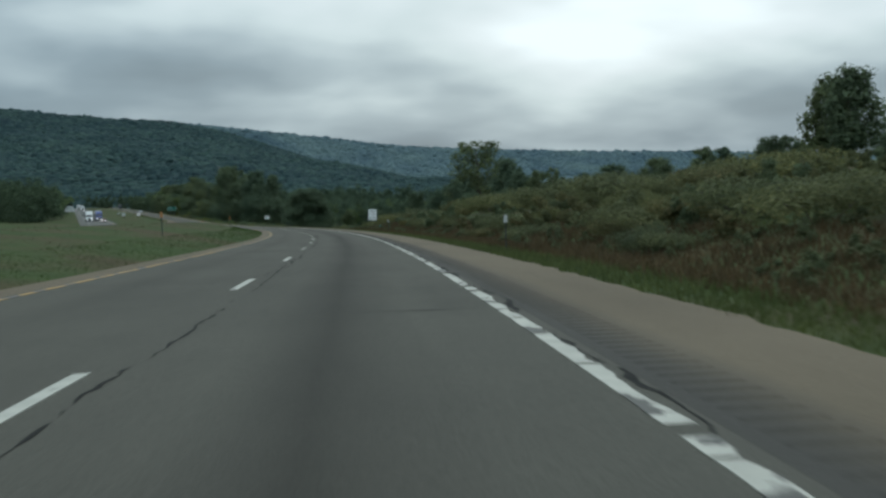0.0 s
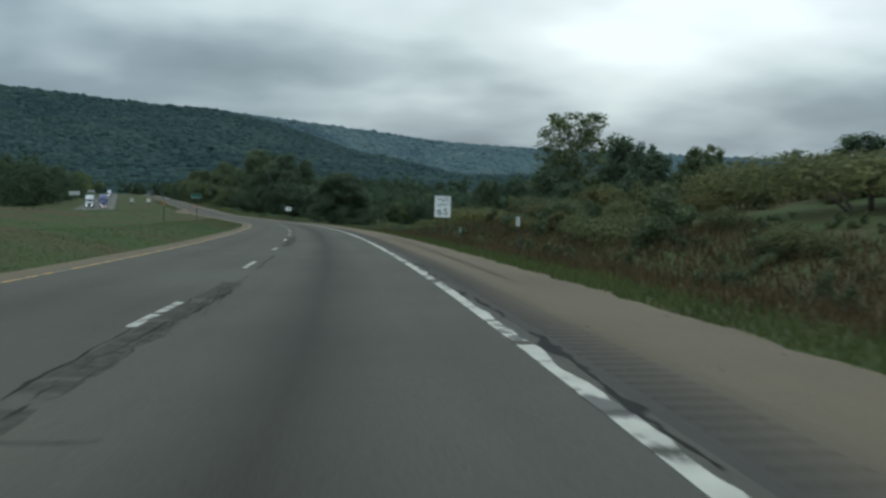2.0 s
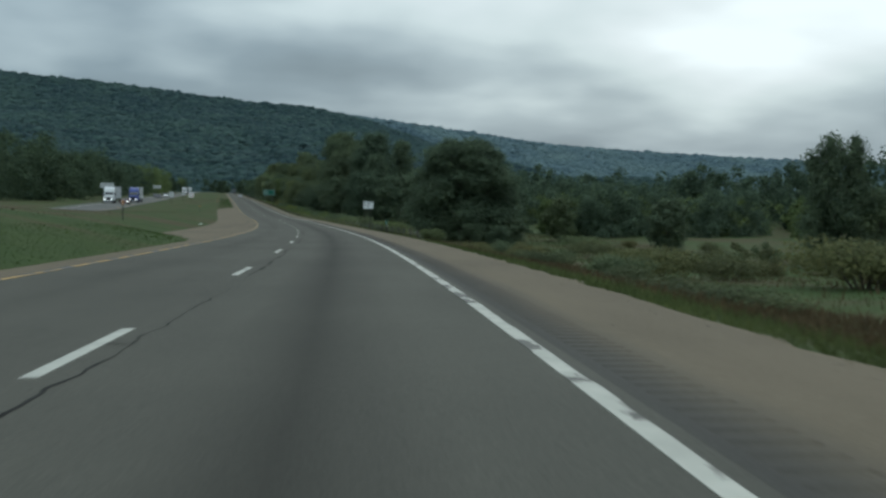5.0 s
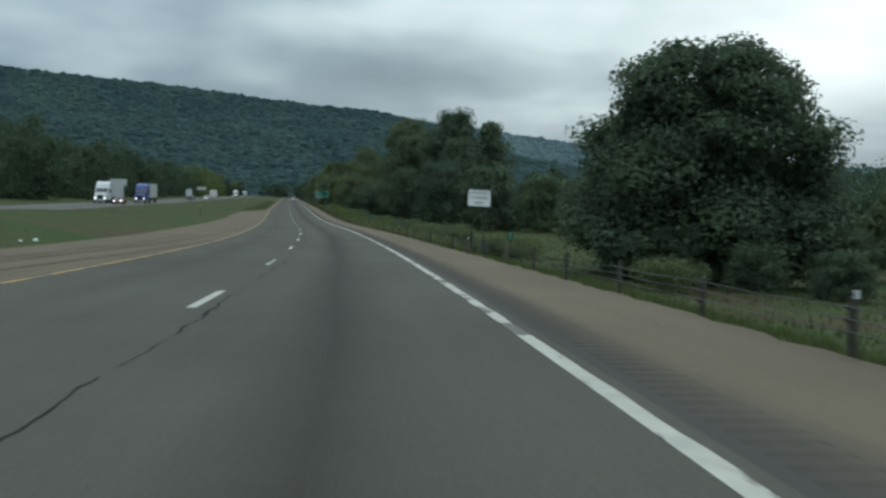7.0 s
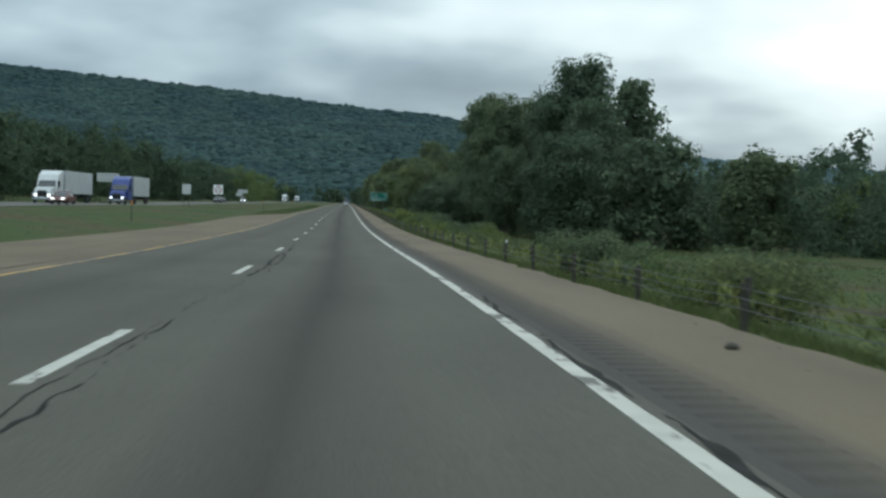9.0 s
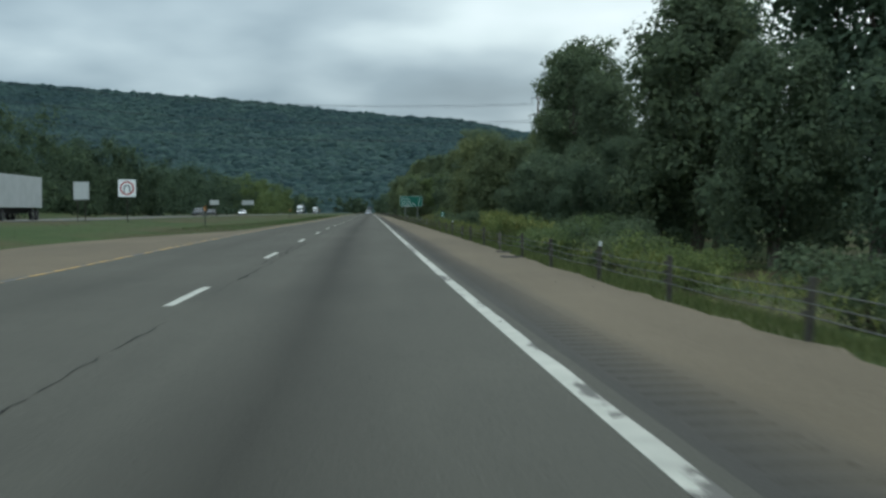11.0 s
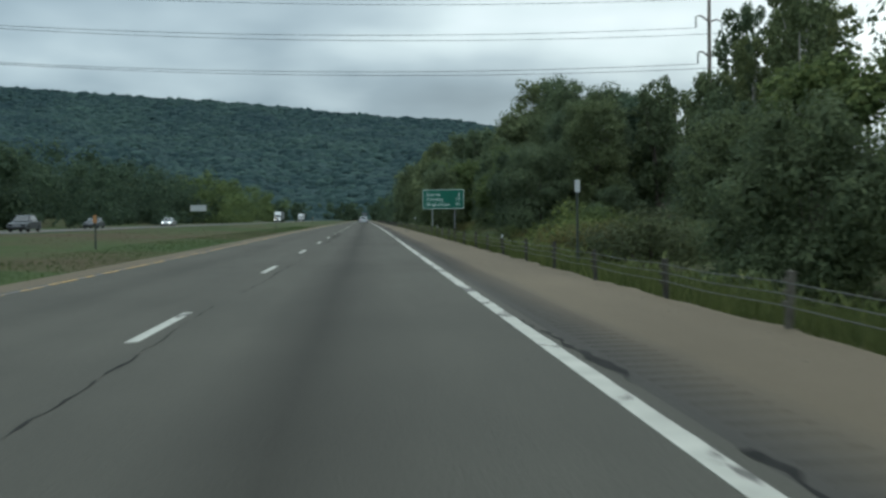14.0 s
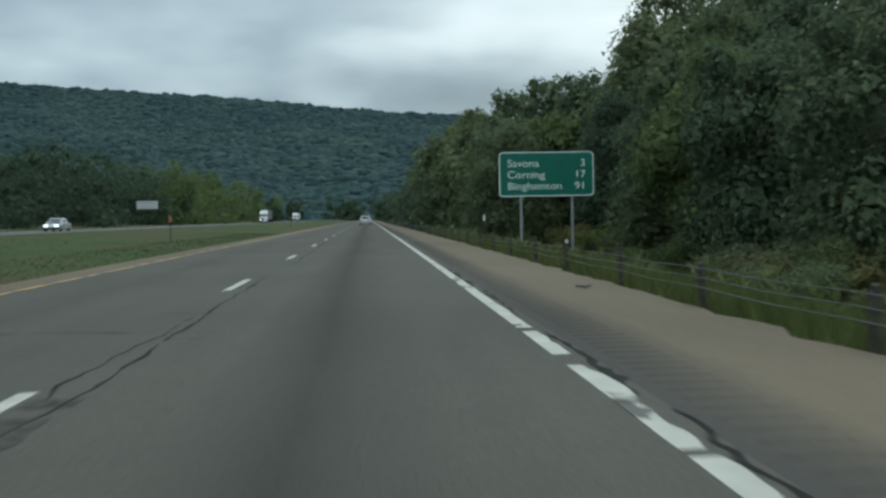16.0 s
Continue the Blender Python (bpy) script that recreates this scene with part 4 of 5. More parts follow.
far_wood("far_woods", scatter(10, 322, 338, 40, 78, 5.5, 7.5) + scatter(34, 380, 415, 50, 90, 6.5, 9.6), M_LEAF_WILLOW, 0.22, 1300, "pale green scrub in the hedge along the field")
far_wood("far_woods", scatter(60, 440, 640, -78, -50, 13, 20), M_LEAF_FAR, 0.45, 1500, "dark trees past the opposite carriageway")
far_wood("far_woods", scatter(56, 620, 850, -78, -50, 12, 19), M_LEAF_FAR, 0.55, 1000, "dark trees past the opposite carriageway")
far_wood("far_woods", scatter(40, 830, 1060, -84, -46, 15, 20), M_LEAF_WILLOW, 0.5, 1300, "rounded light green trees at the foot of the hill")
far_wood("far_woods", scatter(150, 420, 1250, -140, -78, 13, 20) + scatter(110, 1100, 1300, -75, 150, 10, 15), M_LEAF_FAR, 0.9, 520, "dark woods along the foot of the hill")


# ---- brush, weeds and grass ----
BANK = "brush on the bank"
for _ in range(120):
    s, l = 8 + 224 * rng.random() ** 1.5, rng.uniform(9.8, 26)
    fade = smooth(9, 20, l)
    kind = rng.choice(("brush", "brush", "low_brush", "low_brush", "sumac", "green" if s > 120 else "brush"))
    plant(SHRUBS, kind, ground_at(s, l, -0.05), rng.uniform(0.7, 1.5) * (0.6 + 0.7 * fade), None, rng.uniform(1.0, 1.5), BANK)
places = []
for _ in range(420):
    s, l = 8 + 227 * rnd.random() ** 1.25, 11.5 + 52 * rnd.random() ** 1.4
    if s > 140 and l < 24:
        l += 18
    p = ground_at(s, l, -0.35)
    places.append((p.x, p.y, p.z, rnd.uniform(1.0, 2.1)))
low = []
for _ in range(330):
    s, l = rnd.uniform(4, 160), 8.9 + 6.5 * rnd.random() ** 1.2
    p = ground_at(s, l, -0.25)
    low.append((p.x, p.y, p.z, rnd.uniform(0.4, 0.85)))
far_wood("brush_cover", low, M_BRUSH, 0.08, 380, "low brown-green weeds at the foot of the bank", 1.2)
far_wood("brush_cover", places[:210], M_BRUSH, 0.125, 1500, "tangled dull green brush covering the bank", 1.2)
far_wood("brush_cover", places[210:320], M_LEAF_LIGHT, 0.125, 1500, "green leafy brush covering the bank", 1.2)
far_wood("brush_cover", places[320:], M_SUMAC, 0.125, 1400, "yellowing brush scattered over the bank", 1.2)


for _ in range(30):
    s, l = rng.uniform(150, 300), rng.uniform(12, 40)
    if abs(s - 284) < 6 and abs(l - 20) < 6:
        continue
    plant(SHRUBS, rng.choice(("low_brush", "green", "sumac", "brush")), ground_at(s, l, -0.05), rng.uniform(0.6, 1.5), None, rng.uniform(0.9, 1.3), "shrubs in the field")
RAIL_SIDE = "shrubs behind the guide rail"
for s, l, tall, kind in ((408, 9.4, 1.7, "willow"), (411, 10.2, 1.9, "willow"), (414, 9.2, 1.6, "willow"), (417, 10.4, 1.9, "willow"), (420, 9.6, 1.6, "willow"), (445, 8.9, 1.8, "green"), (449, 9.6, 1.5, "green"), (528, 14.4, 3.3, "willow"), (531, 15.6, 3.0, "willow"), (546, 15.0, 1.2, "green"), (548, 19.5, 1.4, "green"), (519, 12.8, 2.3, "sumac"), (516, 14.6, 3.0, "brush"), (536, 14.2, 1.5, "green"), (529, 17, 2.4, "green"), (555, 13, 1.0, "brush"), (562, 12.4, 1.3, "green"), (568, 13.4, 1.8, "brush")):
    plant(SHRUBS, kind, ground_at(s, l, -0.05), tall, None, 1.05, RAIL_SIDE)
for _ in range(36):
    s, l = rng.uniform(300, 425), rng.uniform(10.5, 15.0)
    plant(SHRUBS, rng.choice(("green", "green", "willow", "low_brush" if s > 420 else "green")), ground_at(s, l, -0.05), rng.uniform(0.9, 2.1), None, rng.uniform(0.9, 1.2), RAIL_SIDE)
for _ in range(34):
    s, l = rng.uniform(566, 612), rng.uniform(12.5, 22)
    if 583 < s and l < 15:
        continue
    plant(SHRUBS, rng.choice(("green", "brush", "willow", "sumac")), ground_at(s, l, -0.05), rng.uniform(1.1, 2.4), None, rng.uniform(0.9, 1.2), RAIL_SIDE)
for _ in range(34):
    s, l = rng.uniform(520, 564), rng.uniform(14.5, 32)
    plant(SHRUBS, rng.choice(("brush", "low_brush", "green", "brush")), ground_at(s, l, -0.05), rng.uniform(1.3, 2.5) if s < 540 else rng.uniform(0.6, 1.2), None, rng.uniform(1.1, 1.6), RAIL_SIDE)


def blades(name, mat, spots, h0, h1, wide, label, lean=0.35):
    """Grass or weed blades, three-cornered and bent, in one mesh."""
    n = len(spots)
    base = np.array(spots)
    h = rnd.uniform(h0, h1, n)[:, None]
    turn = rnd.uniform(0, 2 * math.pi, n)
    side = np.stack([np.cos(turn), np.sin(turn), 0 * turn], 1) * wide * rnd.uniform(0.6, 1.4, n)[:, None]
    tip = base + np.stack([rnd.normal(size=n) * lean, rnd.normal(size=n) * lean, np.ones(n)], 1) * h
    v = np.stack([base - side, base + side, tip], 1).reshape(-1, 3)
    me = mesh_of(name, v, np.arange(3 * n).reshape(-1, 3), mat)
    return tagged(new(name, me), label, "grass", kind="stuff")


def spots(n, s0, s1, l0, l1, clump=0.0):
    out = []
    while len(out) < n:
        s, l = rnd.uniform(s0, s1), rnd.uniform(l0, l1)
        if left_edge(s) < l < 0:
            continue
        if clump and noise.noise((s * 0.22, l * 0.5, 2.0)) < clump:
            continue
        if 0 < l < 9:
            l += shoulder_edge(s) - 5.80
        out.append(tuple(ground_at(s, l, -0.02)))
    return out


blades("verge_grass", M_BLADE, spots(50000, -10, 240, 5.82, 7.9) + spots(40000, 235, 425, 5.85, 8.5), 0.07, 0.24, 0.016, "green grass along the shoulder's edge")
blades("verge_grass", M_BLADE, spots(75000, 420, 610, 5.95, 11.0), 0.18, 0.55, 0.018, "long green grass behind the guide rail", 0.25)
blades("bank_grass", M_DRY, spots(80000, -5, 235, 7.4, 14) + spots(14000, 120, 330, 9, 40), 0.10, 0.38, 0.024, "dry reddish brown grass on the bank")
blades("meadow_grass", M_BLADE, spots(12000, 150, 235, 10, 40) + spots(70000, 235, 420, 8.5, 40), 0.06, 0.20, 0.020, "long meadow grass beyond the shoulder")
blades("median_grass", M_MOWN, spots(60000, -5, 620, -8.0, -4.45), 0.03, 0.08, 0.018, "mown green grass on the median's edge")
blades("median_grass", M_DRY, spots(14000, 0, 620, -20, -7, 0.0), 0.03, 0.07, 0.03, "browned grass in the middle of the median")


def weeds(name, mat, n, s0, s1, l0, l1, h0, h1, label):
    """Tall weeds: each a stalk of narrow drooping leaves under a loose plume."""
    vs = []
    for x, y, z in spots(n, s0, s1, l0, l1, -0.25):
        h = rnd.uniform(h0, h1)
        lean = rnd.normal(size=2) * 0.10
        count = 16
        u = 0.12 + 0.88 * (np.arange(count) + rnd.random(count)) / count
        turn = rnd.uniform(0, 2 * math.pi, count)
        out = np.stack([np.cos(turn), np.sin(turn), np.zeros(count)], 1)
        side = np.stack([-np.sin(turn), np.cos(turn), np.zeros(count)], 1)
        root = np.stack([x + lean[0] * u * h, y + lean[1] * u * h, z + u * h], 1)
        long = (0.10 + 0.20 * (1 - u) + 0.10 * (u > 0.75))[:, None]
        rise = np.where(u > 0.75, 0.9, 0.25)[:, None]
        tip = root + out * long + np.array([0, 0, 1.0]) * long * rise
        w = side * (0.014 + 0.012 * (u > 0.75))[:, None]
        vs.append(np.stack([root - w, root + w, tip], 1).reshape(-1, 3))
    v = np.concatenate(vs)
    return tagged(new(name, mesh_of(name, v, np.arange(len(v)).reshape(-1, 3), mat)), label, "weeds", kind="stuff")


weeds("goldenrod", M_WEED, 900, 413.5, 424.5, 7.9, 11.4, 0.9, 1.6, "tall pale green goldenrod clump behind the guide rail")
weeds("goldenrod", M_WEED, 900, 424, 470, 7.2, 10.0, 0.4, 0.85, "goldenrod and tall grass behind the guide rail")
weeds("goldenrod", M_WEED, 600, 300, 405, 7.6, 11.0, 0.4, 0.8, "green goldenrod scattered behind the guide rail")
weeds("goldenrod", M_WEED, 900, 470, 640, 7.4, 11.5, 0.35, 0.75, "green goldenrod scattered behind the guide rail")


# ---- hills ----
def hill_sheet(name, mat, x0, x1, dx, y0, y1, dy, height, label):
    """The ground of a slope, under its trees."""
    xs, ys = np.arange(x0, x1 + 1, dx), np.arange(y0, y1 + 1, dy)
    gx, gy = np.meshgrid(xs, ys)
    n = len(xs)
    idx = np.arange(len(ys) * n).reshape(len(ys), n)
    f = np.stack([idx[:-1, :-1], idx[:-1, 1:], idx[1:, 1:], idx[1:, :-1]], -1).reshape(-1, 4)
    me = mesh_of(name, np.stack([gx, gy, height(gx, gy) + 2.2], -1).reshape(-1, 3), f, mat, soft=True)
    return tagged(new(name, me), label, "hill", kind="structure")


def dome_of(rings, sides):
    """A low-poly crown: unit vertices from the foot to the top, and triangles."""
    v = [(math.cos(2 * math.pi * (k + 0.5 * r) / sides) * w, math.sin(2 * math.pi * (k + 0.5 * r) / sides) * w, z) for r, (w, z) in enumerate(rings) for k in range(sides)] + [(0, 0, 1)]
    f = []
    for r in range(len(rings) - 1):
        for k in range(sides):
            a, b, c, d = r * sides + k, r * sides + (k + 1) % sides, (r + 1) * sides + k, (r + 1) * sides + (k + 1) % sides
            f += [(a, b, c), (b, d, c)]
    o = (len(rings) - 1) * sides
    f += [(o + k, o + (k + 1) % sides, o + sides) for k in range(sides)]
    return np.array(v), np.array(f)


def forest(name, mat, x0, x1, y0, y1, gap, height, r0, r1, label, seed, keep=None):
    """A crown for every tree of a wooded slope."""
    r = np.random.RandomState(seed)
    gx, gy = np.meshgrid(np.arange(x0, x1, gap), np.arange(y0, y1, gap))
    x = (gx + r.uniform(-0.48, 0.48, gx.shape) * gap).ravel()
    y = (gy + r.uniform(-0.48, 0.48, gy.shape) * gap).ravel()
    if keep is not None:
        chosen = keep(x, y)
        x, y = x[chosen], y[chosen]
    dome, tri = dome_of(((1.0, -0.6), (0.9, 0.2), (0.6, 0.72)), 6)
    n = len(x)
    wide = r.uniform(r0, r1, n)
    tall = wide * r.uniform(0.25, 0.65, n)
    jag = 1 + r.normal(size=(n, len(dome), 1)) * 0.19
    v = dome[None] * jag * np.stack([wide * r.uniform(0.85, 1.15, n), wide * r.uniform(0.85, 1.15, n), tall], 1)[:, None, :]
    v += np.stack([x, y, height(x, y) + r.uniform(0.0, 2.6, n)], 1)[:, None, :]
    f = (tri[None] + (np.arange(n) * len(dome))[:, None, None]).reshape(-1, 3)
    me = mesh_of(name, v.reshape(-1, 3), f, mat, soft=True)
    return tagged(new(name, me), label, "woods", kind="stuff")


RIDGE_X = [-2297, -1590, -1147, -882, -750, -617, -500, -437, -340, -260, -150, -60, 25, 90, 200, 260, 316, 382, 435, 497, 558, 620, 797, 1240]
RIDGE_Z = [262, 268, 262, 252, 242, 229, 219, 214, 207, 201, 193, 184, 174, 169, 163, 152, 139, 120, 102, 80, 58, 32, -2, -14]


def near_hill(x, y):
    top = np.interp(x, RIDGE_X, RIDGE_Z)
    u = np.clip((y - 1130) / (2250 - 1130), 0, 1.25)
    rise = np.where(u < 1, u ** 1.2 * (1 + 0.10 * np.sin(u * 6.0)) / (1 + 0.10 * math.sin(6.0)), 1 - 0.6 * (u - 1))
    bell = np.sin(np.clip(u, 0, 1) * math.pi)
    gully = (11 * np.sin(x * 0.011 + y * 0.004) + 7 * np.sin(x * 0.027 - y * 0.006) + 4 * np.sin(x * 0.06 + y * 0.013)) * bell
    return -12 + (top - 7 + 12) * rise + gully


def far_ridge(x, y):
    top = np.interp(x, [-200, 300, 560, 720, 880, 1080, 1450, 2400, 4000], [225, 215, 186, 168, 148, 134, 122, 104, 90])
    u = np.clip((y - 2500) / 520, 0, 1.2)
    return -12 + (top - 8 + 12) * np.where(u < 1, u ** 1.1, 2 - u)


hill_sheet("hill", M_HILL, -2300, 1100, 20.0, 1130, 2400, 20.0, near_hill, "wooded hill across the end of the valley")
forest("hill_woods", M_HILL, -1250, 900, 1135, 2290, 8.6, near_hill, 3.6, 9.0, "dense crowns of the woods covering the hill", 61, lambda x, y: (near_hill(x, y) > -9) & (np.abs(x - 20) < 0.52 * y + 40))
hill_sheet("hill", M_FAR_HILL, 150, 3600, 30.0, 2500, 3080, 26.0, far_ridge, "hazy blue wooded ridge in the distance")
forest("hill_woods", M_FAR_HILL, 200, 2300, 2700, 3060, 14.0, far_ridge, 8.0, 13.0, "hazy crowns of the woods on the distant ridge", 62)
for stock in (TREES, SHRUBS):
    for first in stock.values():
        for ob in list(first.children_recursive) + [first]:
            bpy.data.objects.remove(ob)


# ---- signs, rail and posts ----
def letters(name, text, height, mat, parent, x, y, z, align="CENTER", squeeze=1.0):
    """Flat letters standing upright, facing the oncoming driver (towards -y)."""
    c = bpy.data.curves.new(name, "FONT")
    c.body, c.align_x, c.align_y, c.size, c.extrude = text, align, "CENTER", height / 0.72, 0.003
    tmp = new("letters", c)
    me = bpy.data.meshes.new_from_object(tmp)
    bpy.data.objects.remove(tmp)
    bpy.data.curves.remove(c)
    me.materials.clear()
    me.materials.append(mat)
    ob = part(name, me, None, parent)
    ob.matrix_basis = pose(x, y, z, 90, 0, 0) @ Matrix.Diagonal((squeeze, 1, 1, 1))
    return ob


def rounded(x0, x1, z0, z1, y0, y1, r, inner=0.0):
    """A plate with rounded corners standing in the x-z plane; inner > 0 leaves only a border so wide."""
    def ring(d):
        pts = []
        for cx, cz, a in ((x1 - r, z1 - r, 0), (x0 + r, z1 - r, 90), (x0 + r, z0 + r, 180), (x1 - r, z0 + r, 270)):
            for k in range(5):
                w = radians(a + 22.5 * k)
                pts.append((cx + (r - d) * math.cos(w), cz + (r - d) * math.sin(w)))
        return pts
    outer, bm = ring(0.0), bmesh.new()
    if not inner:
        f = [bm.verts.new((x, y0, z)) for x, z in outer]
        b = [bm.verts.new((x, y1, z)) for x, z in outer]
        bm.faces.new(f)
        bm.faces.new(b[::-1])
        for i in range(len(f)):
            j = (i + 1) % len(f)
            bm.faces.new((f[i], b[i], b[j], f[j]))
    else:
        loops = [[bm.verts.new((x, y, z)) for x, z in ring(d)] for d, y in ((0, y0), (inner, y0), (inner, y1), (0, y1))]
        for p, q in ((0, 1), (1, 2), (2, 3), (3, 0)):
            for i in range(20):
                j = (i + 1) % 20
                bm.faces.new((loops[p][i], loops[p][j], loops[q][j], loops[q][i]))
    bmesh.ops.recalc_face_normals(bm, faces=bm.faces)
    return bm


def sign_post(x, z0, z1, y=0.06, wide=0.06):
    """A flanged channel post."""
    bm = box(x - wide / 2, x + wide / 2, y, y + 0.012, z0, z1)
    box(x - wide / 2, x - wide / 2 + 0.01, y, y + 0.045, z0, z1, 0, bm)
    box(x + wide / 2 - 0.01, x + wide / 2, y, y + 0.045, z0, z1, 0, bm)
    return bm


def road_sign(s, l, wide, low, high, face, ink, border, posts, label, category="road sign", turn=0.0, lean=0.0, radius=0.06, post_mat=None):
    """A sheet-metal sign whose lower and upper edge are given over the road."""
    g = land(s, l)
    root = thing("road_sign", facing(s, l, g, turn) @ Matrix.Rotation(radians(lean), 4, "Y"), label, category)
    panel = part("panel", rounded(-wide / 2, wide / 2, low - g, high - g, 0.0, 0.02, radius), face, root)
    if border:
        part("border", rounded(-wide / 2 + 0.02, wide / 2 - 0.02, low - g + 0.02, high - g - 0.02, -0.004, 0.002, radius * 0.8, border), ink, root)
    for x in posts:
        part("post", sign_post(x, -0.4, (high + low) / 2 - g + 0.3, 0.022), post_mat or M_POST, root)
    return root, g


sign, g = road_sign(134.1, 9.65, 1.07, 1.03, 2.43, M_SIGN_WHITE, M_SIGN_BLACK, 0.022, (-0.27, 0.27), "white speed limit sign with black lettering on two posts", turn=-4, lean=1.5)
letters("lettering", "SPEED", 0.22, M_SIGN_BLACK, sign, 0, -0.004, 2.43 - g - 0.27, squeeze=0.98)
letters("lettering", "LIMIT", 0.22, M_SIGN_BLACK, sign, 0, -0.004, 2.43 - g - 0.60, squeeze=0.98)
letters("numerals", "65", 0.42, M_SIGN_BLACK, sign, 0, -0.004, 2.43 - g - 1.06, squeeze=1.3)

sign, g = road_sign(289.0, 9.05, 1.18, 1.84, 2.70, M_SIGN_WHITE, M_SIGN_BLACK, 0.016, (-0.30, 0.30), "white emergency stopping sign with worn black lettering", turn=-3, lean=1.5)
for text, dz in (("EMERGENCY", 0.17), ("STOPPING", 0.43), ("ONLY", 0.68)):
    letters("lettering", text, 0.155, M_SIGN_BLACK, sign, 0, -0.004, 2.70 - g - dz, squeeze=0.92)

sign, g = road_sign(588, 10.85, 4.66, 1.95, 4.14, M_SIGN_GREEN, M_SIGN_INK, 0.05, (), "green distance sign with a pale border and lettering", turn=-1, radius=0.22)
for x in (-1.25, 1.25):
    part("post", box(x - 0.06, x + 0.06, 0.024, 0.12, -0.4, 4.0 - g, 0.01), M_STEEL, sign)
for (text, number), dz in zip((("Savona", "3"), ("Corning", "17"), ("Binghamton", "91")), (0.58, 1.13, 1.68)):
    letters("place_name", text, 0.36, M_SIGN_INK, sign, -1.92, -0.006, 4.14 - g - dz, "LEFT", 1.12)
    letters("miles", number, 0.36, M_SIGN_INK, sign, 1.92, -0.006, 4.14 - g - dz, "RIGHT", 1.12)


def marker_plate(s, l, low, high, wide, label):
    """A small green reference marker; its small figures are plain bars."""
    root, g = road_sign(s, l, wide, low, high, M_SIGN_GREEN, M_SIGN_INK, 0.0, (0.0,), label, "marker sign", radius=0.02)
    n = 3
    for k in range(n):
        z = low - g + (high - low) * (k + 0.5) / n
        part("figure_bar", box(-wide * 0.2, wide * 0.2, -0.004, 0.001, z - 0.022, z + 0.022), M_SIGN_INK, root)
    return root


marker_plate(442.5, 7.5, 0.62, 0.95, 0.24, "small green reference marker on a thin post")
marker_plate(128, 9.9, 0.15, 0.45, 0.22, "small green reference marker in long grass")
marker_plate(296, 12.2, 0.0, 0.45, 0.28, "small green reference marker beyond the guide rail")


def delineator(s, l, top, label, two=False):
    g = land(s, l)
    root = thing("delineator", facing(s, l, g, rng.uniform(-6, 6)), label, "marker post", "roadside delineators")
    part("post", sign_post(0, -0.3, top - g, 0.0, 0.05), M_GREEN_POST, root)
    part("reflector", rounded(-0.06, 0.06, top - g - 0.28, top - g, -0.012, -0.002, 0.012), M_REFLECTOR, root, "white reflector")
    if two:
        part("reflector", rounded(-0.045, 0.045, top - g - 0.66, top - g - 0.46, -0.012, -0.002, 0.012), M_REFLECTOR, root, "white reflector")


for s, two in ((38, False), (99, False), (494, True), (586, False), (672, False), (750, False)):
    delineator(s, 6.9 if two else 7.55, 1.9 if two else 1.12, "slim marker post with a white reflector")


def snow_marker(s, l):
    g = land(s, l)
    root = thing("marker_post", facing(s, l, g), "dark marker post with an orange plate on the median", "marker post", "median marker posts")
    part("post", sign_post(0, -0.3, 1.2, 0.0, 0.06), M_GREEN_POST, root)
    part("plate", rounded(-0.07, 0.07, 1.0, 1.32, -0.014, -0.002, 0.02), M_ORANGE, root, "orange plate")


for s in (60, 139, 168, 240, 372, 440, 512, 594, 680):
    snow_marker(s, -8.3 if not 200 < s < 440 else -11.5)

# cable guide rail
rail = thing("guide_rail", Matrix.Identity(4), "cable guide rail with dark posts along the shoulder", "guide rail")
RAIL_FROM, RAIL_TO = 224.46, 800.0


def rail_line(s):
    return float(np.interp(s, [224, 256, 311, 411, 435, 500, 540], [6.44, 6.40, 6.16, 6.06, 6.06, 6.10, 6.02]))


post_mesh, post_top = [], 0.62
for mat in (M_POST, M_POST, M_POST, M_POST, M_PALE_POST):
    bm = box(-0.030, 0.030, -0.042, 0.042, -0.75, post_top, 0.010)
    for z in (post_top - 0.09, post_top - 0.20, post_top - 0.31):
        box(-0.075, -0.028, -0.02, 0.02, z - 0.02, z + 0.02, 0, bm)
    me = bpy.data.meshes.new("post")
    bm.to_mesh(me)
    bm.free()
    me.materials.append(mat)
    post_mesh.append(me)
s, count = RAIL_FROM, 0
while s < RAIL_TO:
    ob = new("post", rng.choice(post_mesh))
    ob.parent = rail
    ob.matrix_basis = facing(s, rail_line(s) + rng.uniform(-0.04, 0.04), rng.uniform(-0.05, 0.03) - 0.08, rng.uniform(-8, 8)) @ Matrix.Rotation(radians(rng.gauss(0, 2.2)), 4, "Y") @ Matrix.Rotation(radians(rng.gauss(0, 2.0)), 4, "X")
    if count % 7 == 5:
        plate = part("reflector", rounded(-0.026, 0.026, post_top - 0.01, post_top + 0.07, -0.055, -0.045, 0.01), M_REFLECTOR, rail, "small white reflector")
        plate.matrix_basis = ob.matrix_basis.copy()
    s, count = s + 4.06, count + 1
for z in (post_top - 0.17, post_top - 0.28, post_top - 0.39):
    pts = [at(s, rail_line(s) - 0.075, z - 0.025 * (0.5 - 0.5 * math.cos(2 * math.pi * (s - RAIL_FROM) / 4.06))) for s in np.arange(RAIL_FROM, RAIL_TO, 2.03)]
    pts = [at(RAIL_FROM - 6, rail_line(RAIL_FROM) + 0.3, -0.5)] + pts
    v, f = tube(pts, [0.006] * len(pts), 5)
    part("cable", mesh_of("cable", v, f, M_CABLE), None, rail, "sagging steel cable")


